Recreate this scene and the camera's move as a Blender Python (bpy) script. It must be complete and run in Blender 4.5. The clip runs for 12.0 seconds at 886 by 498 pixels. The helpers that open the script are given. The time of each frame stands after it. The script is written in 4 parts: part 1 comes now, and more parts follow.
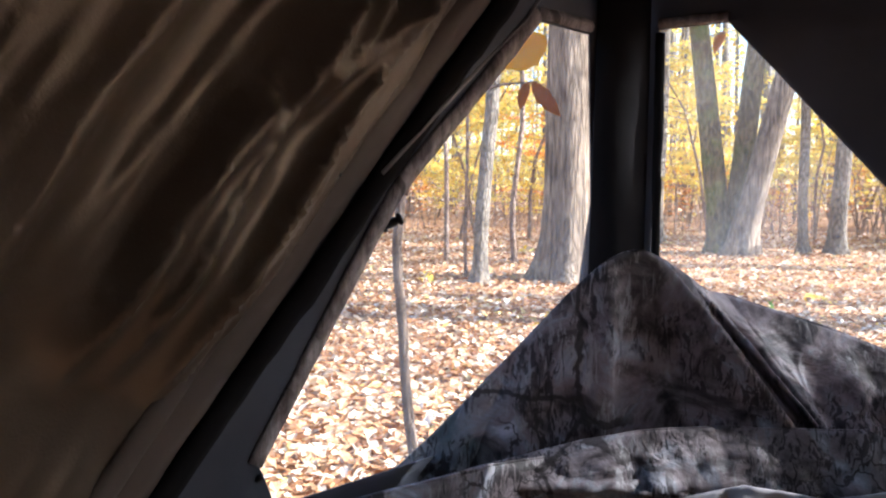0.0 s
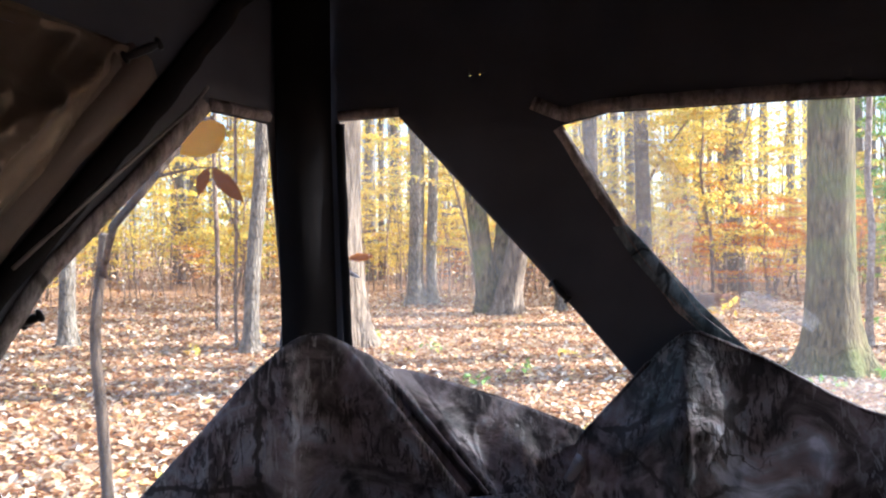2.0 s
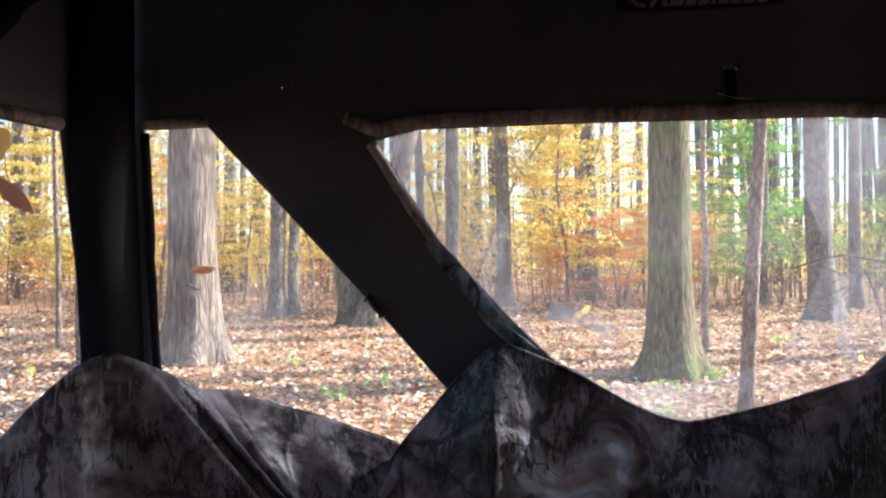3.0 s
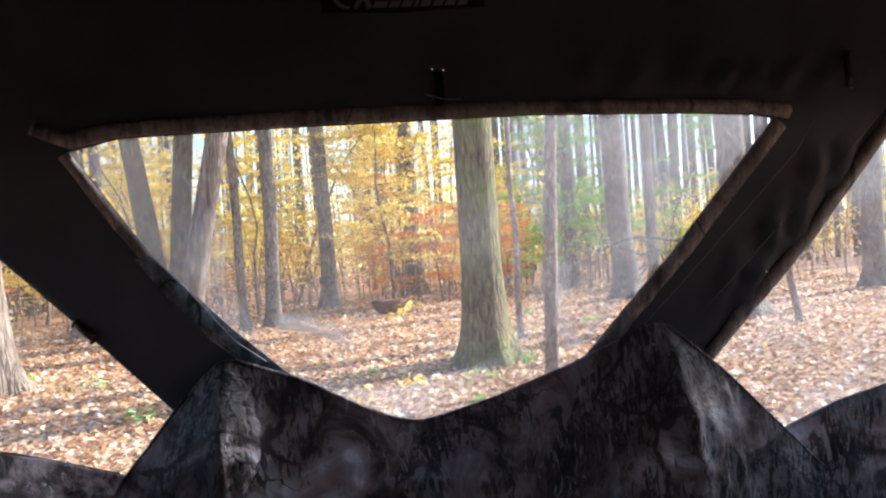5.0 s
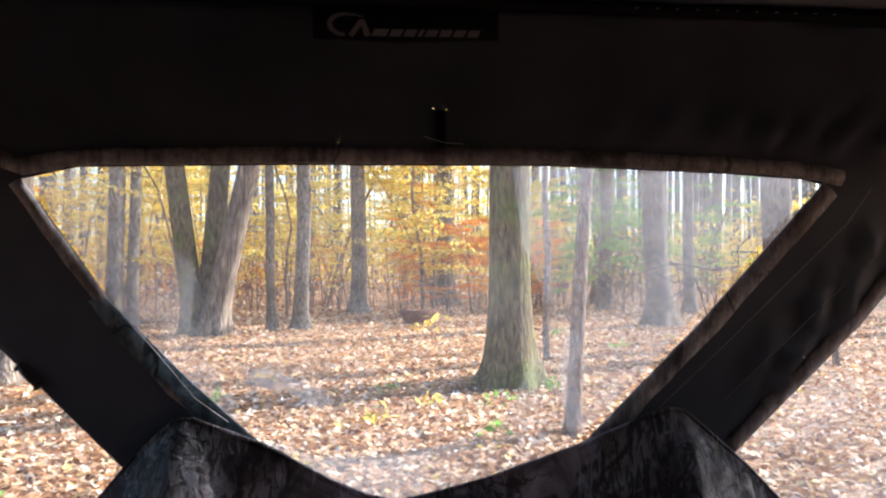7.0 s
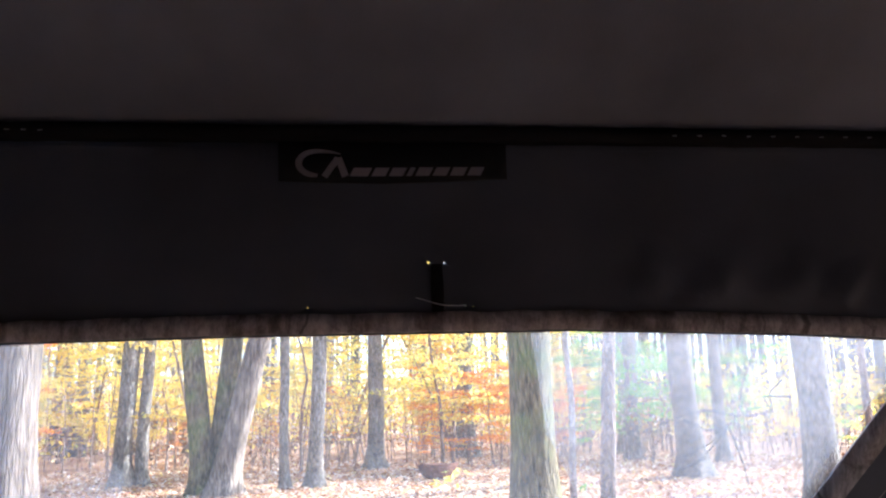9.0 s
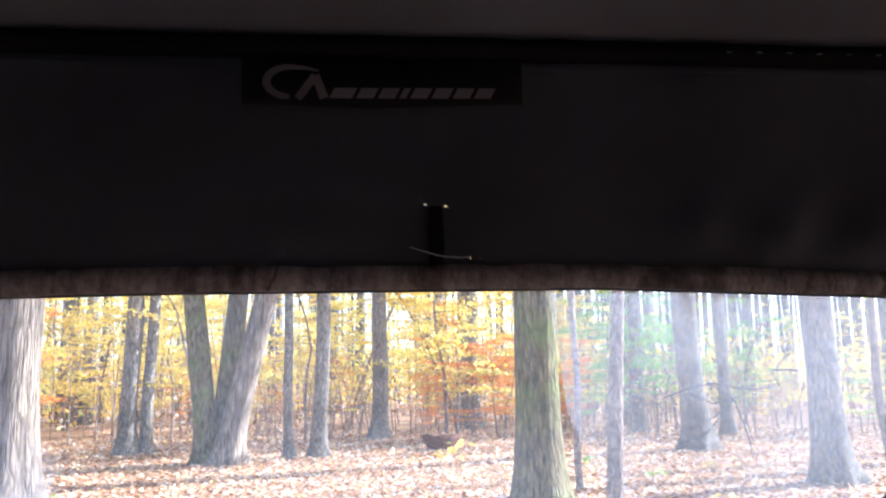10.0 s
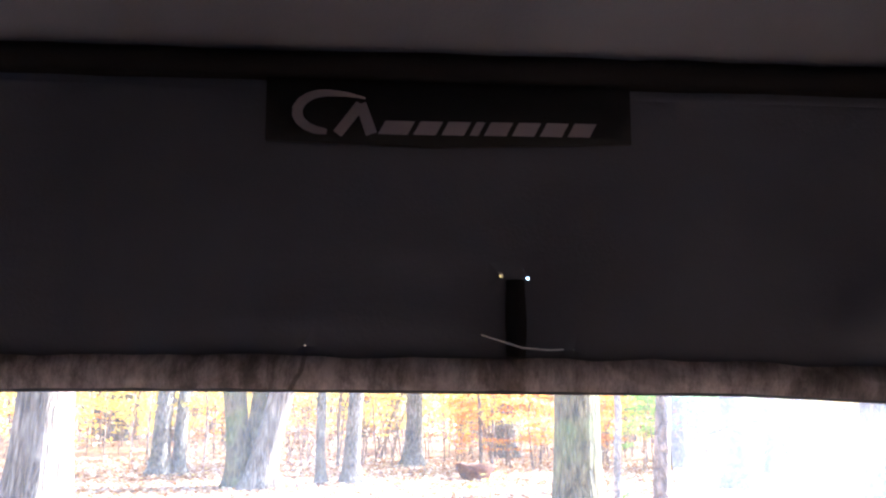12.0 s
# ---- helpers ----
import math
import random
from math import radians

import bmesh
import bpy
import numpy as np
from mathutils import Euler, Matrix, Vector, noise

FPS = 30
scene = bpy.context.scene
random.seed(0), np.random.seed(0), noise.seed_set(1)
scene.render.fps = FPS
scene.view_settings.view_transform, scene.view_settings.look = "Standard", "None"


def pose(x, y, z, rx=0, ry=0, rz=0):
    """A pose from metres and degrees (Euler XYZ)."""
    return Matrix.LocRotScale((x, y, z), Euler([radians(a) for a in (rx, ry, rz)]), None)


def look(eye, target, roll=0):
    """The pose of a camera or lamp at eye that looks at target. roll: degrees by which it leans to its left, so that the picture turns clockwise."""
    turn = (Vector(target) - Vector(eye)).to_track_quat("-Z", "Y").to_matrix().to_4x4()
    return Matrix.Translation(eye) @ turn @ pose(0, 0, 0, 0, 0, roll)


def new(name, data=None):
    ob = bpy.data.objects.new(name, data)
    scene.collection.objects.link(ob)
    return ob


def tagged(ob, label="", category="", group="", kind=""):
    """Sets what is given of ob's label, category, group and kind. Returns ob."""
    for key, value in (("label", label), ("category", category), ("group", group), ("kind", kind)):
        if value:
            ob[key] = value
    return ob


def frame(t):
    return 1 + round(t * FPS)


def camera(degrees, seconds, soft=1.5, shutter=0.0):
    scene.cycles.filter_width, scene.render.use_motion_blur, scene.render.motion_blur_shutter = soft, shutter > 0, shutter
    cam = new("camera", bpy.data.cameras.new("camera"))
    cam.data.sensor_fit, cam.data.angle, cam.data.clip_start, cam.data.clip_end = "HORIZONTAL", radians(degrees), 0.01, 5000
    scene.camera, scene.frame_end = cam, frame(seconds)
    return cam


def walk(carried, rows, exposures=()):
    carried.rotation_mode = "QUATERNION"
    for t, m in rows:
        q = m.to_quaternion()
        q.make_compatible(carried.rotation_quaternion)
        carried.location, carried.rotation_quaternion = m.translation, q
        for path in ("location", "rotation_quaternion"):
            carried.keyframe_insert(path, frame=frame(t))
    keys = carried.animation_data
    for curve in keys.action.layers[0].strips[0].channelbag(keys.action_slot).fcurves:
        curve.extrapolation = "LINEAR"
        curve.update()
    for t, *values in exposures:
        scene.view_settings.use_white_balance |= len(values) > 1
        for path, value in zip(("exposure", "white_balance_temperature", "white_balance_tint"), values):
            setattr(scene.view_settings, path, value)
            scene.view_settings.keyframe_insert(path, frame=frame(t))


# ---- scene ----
import mathutils.geometry as MGEO

cam = camera(59.5, 12.0, soft=2.2)
PATH = [
    (0, (-0.48, -1.044, 1.046), (-1.452, 0.696, 0.88), 0.2),
    (0.5, (-0.448, -1.039, 1.051), (-1.342, 0.747, 0.941), -0.8),
    (1, (-0.414, -1.022, 1.055), (-1.146, 0.839, 0.995), -1.2),
    (1.5, (-0.375, -1.014, 1.062), (-0.953, 0.901, 1.037), -1.1),
    (2, (-0.353, -1.009, 1.073), (-0.816, 0.937, 1.07), -0.5),
    (2.5, (-0.324, -1.001, 1.075), (-0.613, 0.978, 1.087), 0.1),
    (3, (-0.284, -0.992, 1.078), (-0.409, 1.004, 1.1), -0.5),
    (3.5, (-0.242, -0.989, 1.072), (-0.235, 1.011, 1.087), -1.6),
    (3.7, (-0.227, -0.987, 1.071), (-0.174, 1.013, 1.079), -2.2),
    (5.3, (-0.129, -0.975, 1.093), (0.197, 0.999, 1.097), -4.1),
    (5.5, (-0.119, -0.972, 1.101), (0.204, 1.002, 1.112), -4.0),
    (6, (-0.101, -0.937, 1.118), (0.186, 1.042, 1.156), -2.8),
    (6.5, (-0.091, -0.914, 1.144), (0.158, 1.07, 1.177), -1.0),
    (7, (-0.077, -0.87, 1.142), (0.145, 1.118, 1.169), -0.2),
    (7.5, (-0.074, -0.819, 1.154), (0.119, 1.166, 1.293), 0.1),
    (7.7, (-0.073, -0.805, 1.165), (0.108, 1.175, 1.383), -0.0),
    (9.3, (-0.032, -0.647, 1.184), (0.144, 1.304, 1.586), -1.3),
    (9.5, (-0.03, -0.618, 1.184), (0.148, 1.337, 1.565), -1.1),
    (10, (-0.023, -0.558, 1.186), (0.138, 1.408, 1.516), -0.8),
    (10.5, (-0.017, -0.508, 1.185), (0.131, 1.464, 1.483), -0.4),
    (11, (-0.011, -0.474, 1.207), (0.125, 1.499, 1.504), 0.5),
    (11.5, (-0.023, -0.416, 1.222), (0.072, 1.556, 1.54), 1.3),
    (12, (-0.037, -0.425, 1.243), (0.029, 1.536, 1.633), 0.9),
]
walk(cam, [(t, look(eye, target, roll)) for t, eye, target, roll in PATH],
     exposures=[(0.0, 2.05, 5700, 10), (1.0, 2.05, 5700, 10), (2.5, 1.7, 5750, 10), (7.0, 1.55, 5850, 10), (7.7, 1.55, 5650, 10),
                (9.3, 2.4, 5100, 9), (10.5, 2.0, 5100, 9), (11.3, 2.0, 5100, 9), (12.0, 3.3, 5000, 8)])

# ---- light: low autumn sun from ahead on the right, bright sky between the trunks ----
SUN_DIR = Vector((0.76, 0.29, 0.58)).normalized()
world = bpy.data.worlds.new("sky")
scene.world = world
world.use_nodes = True
wn = world.node_tree.nodes
sky = wn.new("ShaderNodeTexSky")
sky.sky_type = "NISHITA"
sky.sun_disc = False
sky.sun_elevation = math.asin(SUN_DIR.z)
sky.sun_rotation = math.atan2(SUN_DIR.x, SUN_DIR.y)
sky.air_density, sky.dust_density, sky.ozone_density = 1.0, 1.5, 1.5
wn["Background"].inputs["Strength"].default_value = 0.12
world.node_tree.links.new(sky.outputs[0], wn["Background"].inputs["Color"])
sun = new("sun", bpy.data.lights.new("sun", "SUN"))
sun.data.energy, sun.data.angle, sun.data.color = 5.0, radians(0.6), (1.0, 0.95, 0.88)
sun.matrix_world = look(SUN_DIR * 60, (0, 0, 0))


# ---- materials ----
def material(name):
    m = bpy.data.materials.new(name)
    m.use_nodes = True
    n = m.node_tree.nodes
    return m, n, m.node_tree.links, n["Principled BSDF"]


def add(n, kind, **values):
    node = n.new(kind)
    for key, v in values.items():
        node.inputs[key.replace("_", " ")].default_value = v
    return node


def ramp(n, stops):
    node = n.new("ShaderNodeValToRGB")
    e = node.color_ramp.elements
    while len(e) < len(stops):
        e.new(0.5)
    for k, (p, c) in enumerate(stops):
        e[k].position, e[k].color = p, (*c, 1)
    return node


def bump(n, l, source, strength, distance, shader):
    b = add(n, "ShaderNodeBump", Strength=strength, Distance=distance)
    l.new(source, b.inputs["Height"])
    l.new(b.outputs[0], shader.inputs["Normal"])
    return b


def black_cloth(name, tone, rough=0.75, gloss=0.3):
    m, n, l, p = material(name)
    co = n.new("ShaderNodeTexCoord")
    big = add(n, "ShaderNodeTexNoise", Scale=6.0, Detail=4.0)
    fine = add(n, "ShaderNodeTexNoise", Scale=420.0, Detail=2.0)
    l.new(co.outputs["Object"], big.inputs["Vector"])
    l.new(co.outputs["Object"], fine.inputs["Vector"])
    r = ramp(n, [(0.3, tuple(c * 0.75 for c in tone)), (0.7, tuple(c * 1.25 for c in tone))])
    l.new(big.outputs[0], r.inputs[0])
    l.new(r.outputs[0], p.inputs["Base Color"])
    p.inputs["Roughness"].default_value = rough
    p.inputs["Specular IOR Level"].default_value = gloss
    mp = n.new("ShaderNodeMapping")
    mp.inputs["Scale"].default_value = (1.0, 1.0, 2.6)
    l.new(co.outputs["Object"], mp.inputs["Vector"])
    sag = add(n, "ShaderNodeTexNoise", Scale=4.5, Detail=3.0, Distortion=0.7)
    l.new(mp.outputs[0], sag.inputs["Vector"])
    b1 = add(n, "ShaderNodeBump", Strength=0.14, Distance=0.02)
    l.new(sag.outputs[0], b1.inputs["Height"])
    b2 = bump(n, l, fine.outputs[0], 0.12, 0.002, p)
    l.new(b1.outputs[0], b2.inputs["Normal"])
    return m


def camo_cloth(name, tones, through_light, scale=5.0, rough=0.5):
    """Printed woodland cloth: soft patches, bark-like streaks and dark branching twigs; a little light comes through."""
    m, n, l, p = material(name)
    co = n.new("ShaderNodeTexCoord")
    patch = add(n, "ShaderNodeTexNoise", Scale=scale, Detail=6.0, Roughness=0.62, Distortion=0.8)
    l.new(co.outputs["Object"], patch.inputs["Vector"])
    r = ramp(n, [(0.40, tones[0]), (0.44, tones[1]), (0.52, tones[2]), (0.58, tones[3])])
    l.new(patch.outputs[0], r.inputs[0])
    last = r.outputs[0]
    for turn, size, wide, mask_size in ((0.5, 4.0, 0.020, 2.3), (-0.7, 7.0, 0.016, 3.1)):
        mp = n.new("ShaderNodeMapping")
        mp.inputs["Rotation"].default_value = (turn, turn * 0.6, turn)
        mp.inputs["Scale"].default_value = (1.0, 1.0, 0.45)
        l.new(co.outputs["Object"], mp.inputs["Vector"])
        bend = add(n, "ShaderNodeTexNoise", Scale=size * 1.7, Detail=3.0)
        l.new(mp.outputs[0], bend.inputs["Vector"])
        shift = n.new("ShaderNodeVectorMath")
        shift.operation = "MULTIPLY_ADD"
        shift.inputs[1].default_value = (0.10, 0.10, 0.10)
        l.new(bend.outputs["Color"], shift.inputs[0])
        l.new(mp.outputs[0], shift.inputs[2])
        twig = n.new("ShaderNodeTexVoronoi")
        twig.feature = "DISTANCE_TO_EDGE"
        twig.inputs["Scale"].default_value = size
        l.new(shift.outputs[0], twig.inputs["Vector"])
        line = ramp(n, [(wide * 0.5, (1, 1, 1)), (wide, (0, 0, 0))])
        l.new(twig.outputs["Distance"], line.inputs[0])
        mask = add(n, "ShaderNodeTexNoise", Scale=mask_size, Detail=1.0)
        l.new(co.outputs["Object"], mask.inputs["Vector"])
        mr = ramp(n, [(0.47, (0, 0, 0)), (0.56, (0.85, 0.85, 0.85))])
        l.new(mask.outputs[0], mr.inputs[0])
        both = n.new("ShaderNodeMath")
        both.operation = "MULTIPLY"
        l.new(line.outputs[0], both.inputs[0])
        l.new(mr.outputs[0], both.inputs[1])
        mx = n.new("ShaderNodeMixRGB")
        mx.inputs[2].default_value = (*(c * 0.35 for c in tones[0]), 1)
        l.new(both.outputs[0], mx.inputs[0])
        l.new(last, mx.inputs[1])
        last = mx.outputs[0]
    streak = add(n, "ShaderNodeTexNoise", Scale=70.0, Detail=6.0, Roughness=0.8)
    smp = n.new("ShaderNodeMapping")
    smp.inputs["Scale"].default_value = (1, 1, 0.22)
    l.new(co.outputs["Object"], smp.inputs["Vector"])
    l.new(smp.outputs[0], streak.inputs["Vector"])
    sr = ramp(n, [(0.38, (0.35, 0.35, 0.35)), (0.62, (1.45, 1.45, 1.45))])
    l.new(streak.outputs[0], sr.inputs[0])
    mul2 = n.new("ShaderNodeMixRGB")
    mul2.blend_type = "MULTIPLY"
    mul2.inputs[0].default_value = 0.85
    l.new(last, mul2.inputs[1])
    l.new(sr.outputs[0], mul2.inputs[2])
    l.new(mul2.outputs[0], p.inputs["Base Color"])
    p.inputs["Roughness"].default_value = rough
    crease = add(n, "ShaderNodeTexNoise", Scale=26.0, Detail=5.0)
    l.new(co.outputs["Object"], crease.inputs["Vector"])
    bump(n, l, crease.outputs[0], 0.2, 0.008, p)
    t = n.new("ShaderNodeBsdfTranslucent")
    l.new(mul2.outputs[0], t.inputs["Color"])
    s = n.new("ShaderNodeMixShader")
    s.inputs[0].default_value = through_light
    l.new(p.outputs[0], s.inputs[1])
    l.new(t.outputs[0], s.inputs[2])
    l.new(s.outputs[0], n["Material Output"].inputs["Surface"])
    return m


def woodland_print(name, through_light, rough=0.5):
    """Printed woodland cloth: taupe, dark and blue-grey patches, grass strokes and dark branching twigs; light comes through."""
    m, n, l, p = material(name)
    co = n.new("ShaderNodeTexCoord")

    def cloud(size, detail=3.0, twist=0.0, vector=None):
        t = add(n, "ShaderNodeTexNoise", Scale=size, Detail=detail, Distortion=twist, Roughness=0.62)
        l.new(vector or co.outputs["Object"], t.inputs["Vector"])
        return t

    def mask(source, lo, hi, top=1.0):
        r = ramp(n, [(lo, (0, 0, 0)), (hi, (top,) * 3)])
        l.new(source, r.inputs[0])
        return r.outputs[0]

    def times(a, b):
        t = n.new("ShaderNodeMath")
        t.operation = "MULTIPLY"
        l.new(a, t.inputs[0])
        l.new(b, t.inputs[1])
        return t.outputs[0]

    def over(last, share, colour):
        mx = n.new("ShaderNodeMixRGB")
        mx.inputs[2].default_value = (*colour, 1)
        l.new(share, mx.inputs[0])
        l.new(last, mx.inputs[1])
        return mx.outputs[0]

    r = ramp(n, [(0.36, (0.055, 0.047, 0.054)), (0.44, (0.14, 0.118, 0.124)), (0.50, (0.27, 0.228, 0.242)), (0.56, (0.34, 0.294, 0.315)), (0.61, (0.36, 0.365, 0.42)), (0.68, (0.62, 0.62, 0.70))])
    l.new(cloud(12.0, 9.0, 1.1).outputs[0], r.inputs[0])
    last = over(r.outputs[0], mask(cloud(4.6, 4.0).outputs[0], 0.59, 0.65, 0.45), (0.20, 0.27, 0.30))
    for turn, size, tone, lo in (((0.4, 0.9, 0.3), 85.0, (0.46, 0.44, 0.46), 0.54), ((-0.7, -0.5, 0.8), 120.0, (0.03, 0.026, 0.03), 0.50)):
        mp = n.new("ShaderNodeMapping")
        mp.inputs["Rotation"].default_value = turn
        mp.inputs["Scale"].default_value = (1.0, 1.0, 0.22)
        l.new(co.outputs["Object"], mp.inputs["Vector"])
        stroke = mask(cloud(size, 3.0, 1.2, mp.outputs[0]).outputs[0], lo, lo + 0.05, 0.8)
        last = over(last, times(stroke, mask(cloud(size / 12, 3.0).outputs[0], 0.47, 0.53)), tone)
    for size, wide, where in ((5.0, 0.020, 2.4), (11.0, 0.020, 3.9)):
        shift = n.new("ShaderNodeVectorMath")
        shift.operation = "MULTIPLY_ADD"
        shift.inputs[1].default_value = (0.055, 0.055, 0.055)
        l.new(cloud(size * 2.2, 4.0).outputs["Color"], shift.inputs[0])
        l.new(co.outputs["Object"], shift.inputs[2])
        twig = n.new("ShaderNodeTexVoronoi")
        twig.feature = "DISTANCE_TO_EDGE"
        twig.inputs["Scale"].default_value = size
        l.new(shift.outputs[0], twig.inputs["Vector"])
        line = ramp(n, [(wide * 0.6, (0.9, 0.9, 0.9)), (wide, (0, 0, 0))])
        l.new(twig.outputs["Distance"], line.inputs[0])
        last = over(last, times(line.outputs[0], mask(cloud(where, 1.0).outputs[0], 0.51, 0.57)), (0.060, 0.050, 0.052))
    l.new(last, p.inputs["Base Color"])
    p.inputs["Roughness"].default_value = rough
    crush = cloud(17.0, 5.0, 0.5)
    bump(n, l, crush.outputs[0], 0.6, 0.015, p)
    t = n.new("ShaderNodeBsdfTranslucent")
    l.new(last, t.inputs["Color"])
    mix = n.new("ShaderNodeMixShader")
    mix.inputs[0].default_value = through_light
    l.new(p.outputs[0], mix.inputs[1])
    l.new(t.outputs[0], mix.inputs[2])
    l.new(mix.outputs[0], n["Material Output"].inputs["Surface"])
    return m


def net_cloth(name, low, high, scale):
    """Fine see-through netting: mostly open, the threads catch the light."""
    m, n, l, p = material(name)
    co = n.new("ShaderNodeTexCoord")
    cloud = add(n, "ShaderNodeTexNoise", Scale=scale, Detail=3.0)
    l.new(co.outputs["Object"], cloud.inputs["Vector"])
    r = ramp(n, [(0.35, (low,) * 3), (0.65, (high,) * 3)])
    l.new(cloud.outputs[0], r.inputs[0])
    clear = n.new("ShaderNodeBsdfTransparent")
    t = add(n, "ShaderNodeBsdfTranslucent", Color=(0.55, 0.56, 0.6, 1))
    d = add(n, "ShaderNodeBsdfDiffuse", Color=(0.25, 0.25, 0.27, 1))
    thread = n.new("ShaderNodeMixShader")
    thread.inputs[0].default_value = 0.35
    l.new(t.outputs[0], thread.inputs[1])
    l.new(d.outputs[0], thread.inputs[2])
    s = n.new("ShaderNodeMixShader")
    l.new(r.outputs[0], s.inputs[0])
    l.new(clear.outputs[0], s.inputs[1])
    l.new(thread.outputs[0], s.inputs[2])
    l.new(s.outputs[0], n["Material Output"].inputs["Surface"])
    return m


def bark(name, dark, light, ridged, moss=None):
    m, n, l, p = material(name)
    co = n.new("ShaderNodeTexCoord")
    mp = n.new("ShaderNodeMapping")
    mp.inputs["Scale"].default_value = (1, 1, ridged)
    l.new(co.outputs["Object"], mp.inputs["Vector"])
    grain = add(n, "ShaderNodeTexNoise", Scale=30.0, Detail=8.0, Roughness=0.72, Distortion=0.4)
    l.new(mp.outputs[0], grain.inputs["Vector"])
    furrow = n.new("ShaderNodeTexVoronoi")
    furrow.feature = "DISTANCE_TO_EDGE"
    furrow.inputs["Scale"].default_value = 26.0
    l.new(mp.outputs[0], furrow.inputs["Vector"])
    fr = ramp(n, [(0.02, (0.6, 0.6, 0.6)), (0.22, (1, 1, 1))])
    l.new(furrow.outputs["Distance"], fr.inputs[0])
    patch = add(n, "ShaderNodeTexNoise", Scale=2.2, Detail=5.0)
    l.new(co.outputs["Object"], patch.inputs["Vector"])
    r = ramp(n, [(0.36, dark), (0.60, light)])
    l.new(grain.outputs[0], r.inputs[0])
    last = r.outputs[0]
    if moss:
        r2 = ramp(n, [(0.46, (0, 0, 0)), (0.62, (0.8, 0.8, 0.8))])
        l.new(patch.outputs[0], r2.inputs[0])
        mx = n.new("ShaderNodeMixRGB")
        mx.inputs[2].default_value = (*moss, 1)
        l.new(r2.outputs[0], mx.inputs[0])
        l.new(last, mx.inputs[1])
        last = mx.outputs[0]
    cut = n.new("ShaderNodeMixRGB")
    cut.blend_type = "MULTIPLY"
    cut.inputs[0].default_value = 0.9
    l.new(last, cut.inputs[1])
    l.new(fr.outputs[0], cut.inputs[2])
    pr = ramp(n, [(0.38, (0.7, 0.68, 0.66)), (0.62, (1.15, 1.15, 1.15))])
    l.new(patch.outputs[0], pr.inputs[0])
    wear = n.new("ShaderNodeMixRGB")
    wear.blend_type = "MULTIPLY"
    wear.inputs[0].default_value = 1.0
    l.new(cut.outputs[0], wear.inputs[1])
    l.new(pr.outputs[0], wear.inputs[2])
    l.new(wear.outputs[0], p.inputs["Base Color"])
    p.inputs["Roughness"].default_value = 0.9
    high = n.new("ShaderNodeMath")
    high.operation = "ADD"
    l.new(grain.outputs[0], high.inputs[0])
    l.new(fr.outputs[0], high.inputs[1])
    bump(n, l, high.outputs[0], 0.9, 0.03, p)
    return m


def leaf_matter(name, stops, through_light):
    """Thin leaves: one tone a leaf, light comes through them."""
    m, n, l, p = material(name)
    g = n.new("ShaderNodeNewGeometry")
    r = ramp(n, stops)
    l.new(g.outputs["Random Per Island"], r.inputs[0])
    l.new(r.outputs[0], p.inputs["Base Color"])
    p.inputs["Roughness"].default_value = 0.6
    t = n.new("ShaderNodeBsdfTranslucent")
    l.new(r.outputs[0], t.inputs["Color"])
    s = n.new("ShaderNodeMixShader")
    s.inputs[0].default_value = through_light
    l.new(p.outputs[0], s.inputs[1])
    l.new(t.outputs[0], s.inputs[2])
    l.new(s.outputs[0], n["Material Output"].inputs["Surface"])
    return m


def litter():
    m, n, l, p = material("leaf_litter_soil")
    co = n.new("ShaderNodeTexCoord")
    cell = n.new("ShaderNodeTexVoronoi")
    cell.inputs["Scale"].default_value = 14.0
    l.new(co.outputs["Object"], cell.inputs["Vector"])
    r = ramp(n, [(0.0, (0.10, 0.042, 0.018)), (0.3, (0.28, 0.12, 0.048)), (0.55, (0.44, 0.235, 0.105)), (0.8, (0.58, 0.38, 0.21)), (1.0, (0.70, 0.54, 0.36))])
    l.new(cell.outputs["Color"], r.inputs[0])
    big = add(n, "ShaderNodeTexNoise", Scale=0.6, Detail=5.0)
    l.new(co.outputs["Object"], big.inputs["Vector"])
    br = ramp(n, [(0.35, (0.6, 0.55, 0.5)), (0.65, (1, 1, 1))])
    l.new(big.outputs[0], br.inputs[0])
    mx = n.new("ShaderNodeMixRGB")
    mx.blend_type = "MULTIPLY"
    mx.inputs[0].default_value = 0.8
    l.new(r.outputs[0], mx.inputs[1])
    l.new(br.outputs[0], mx.inputs[2])
    l.new(mx.outputs[0], p.inputs["Base Color"])
    p.inputs["Roughness"].default_value = 0.8
    bump(n, l, cell.outputs["Distance"], 0.8, 0.05, p)
    return m


BLACK = black_cloth("black_coated_cloth", (0.080, 0.085, 0.106), 0.5)
TRIM = camo_cloth("brown_camo_binding", [(0.21, 0.175, 0.17), (0.31, 0.265, 0.26), (0.42, 0.37, 0.37), (0.33, 0.29, 0.29)], 0.03, 14, 0.7)
CAMO = woodland_print("printed_woodland_camo_cloth", 0.5)
CURTAIN_DARK = black_cloth("brown_facing_cloth", (0.12, 0.092, 0.078), 0.6, 0.4)
CURTAIN = black_cloth("brown_window_curtain_cloth", (0.100, 0.076, 0.057), 0.38, 1.0)
CURTAIN.node_tree.nodes["Principled BSDF"].inputs["Specular Tint"].default_value = (1.0, 0.80, 0.63, 1)
# pale tone that paints daylight onto the flap's edging and lining
LIT_PALE = black_cloth("pale_lit_cloth", (0.42, 0.40, 0.43), 0.5)
HEM = camo_cloth("pale_worn_cloth_edge", [(0.12, 0.11, 0.12), (0.20, 0.19, 0.20), (0.30, 0.29, 0.31), (0.42, 0.41, 0.44)], 0.1, 14.0)
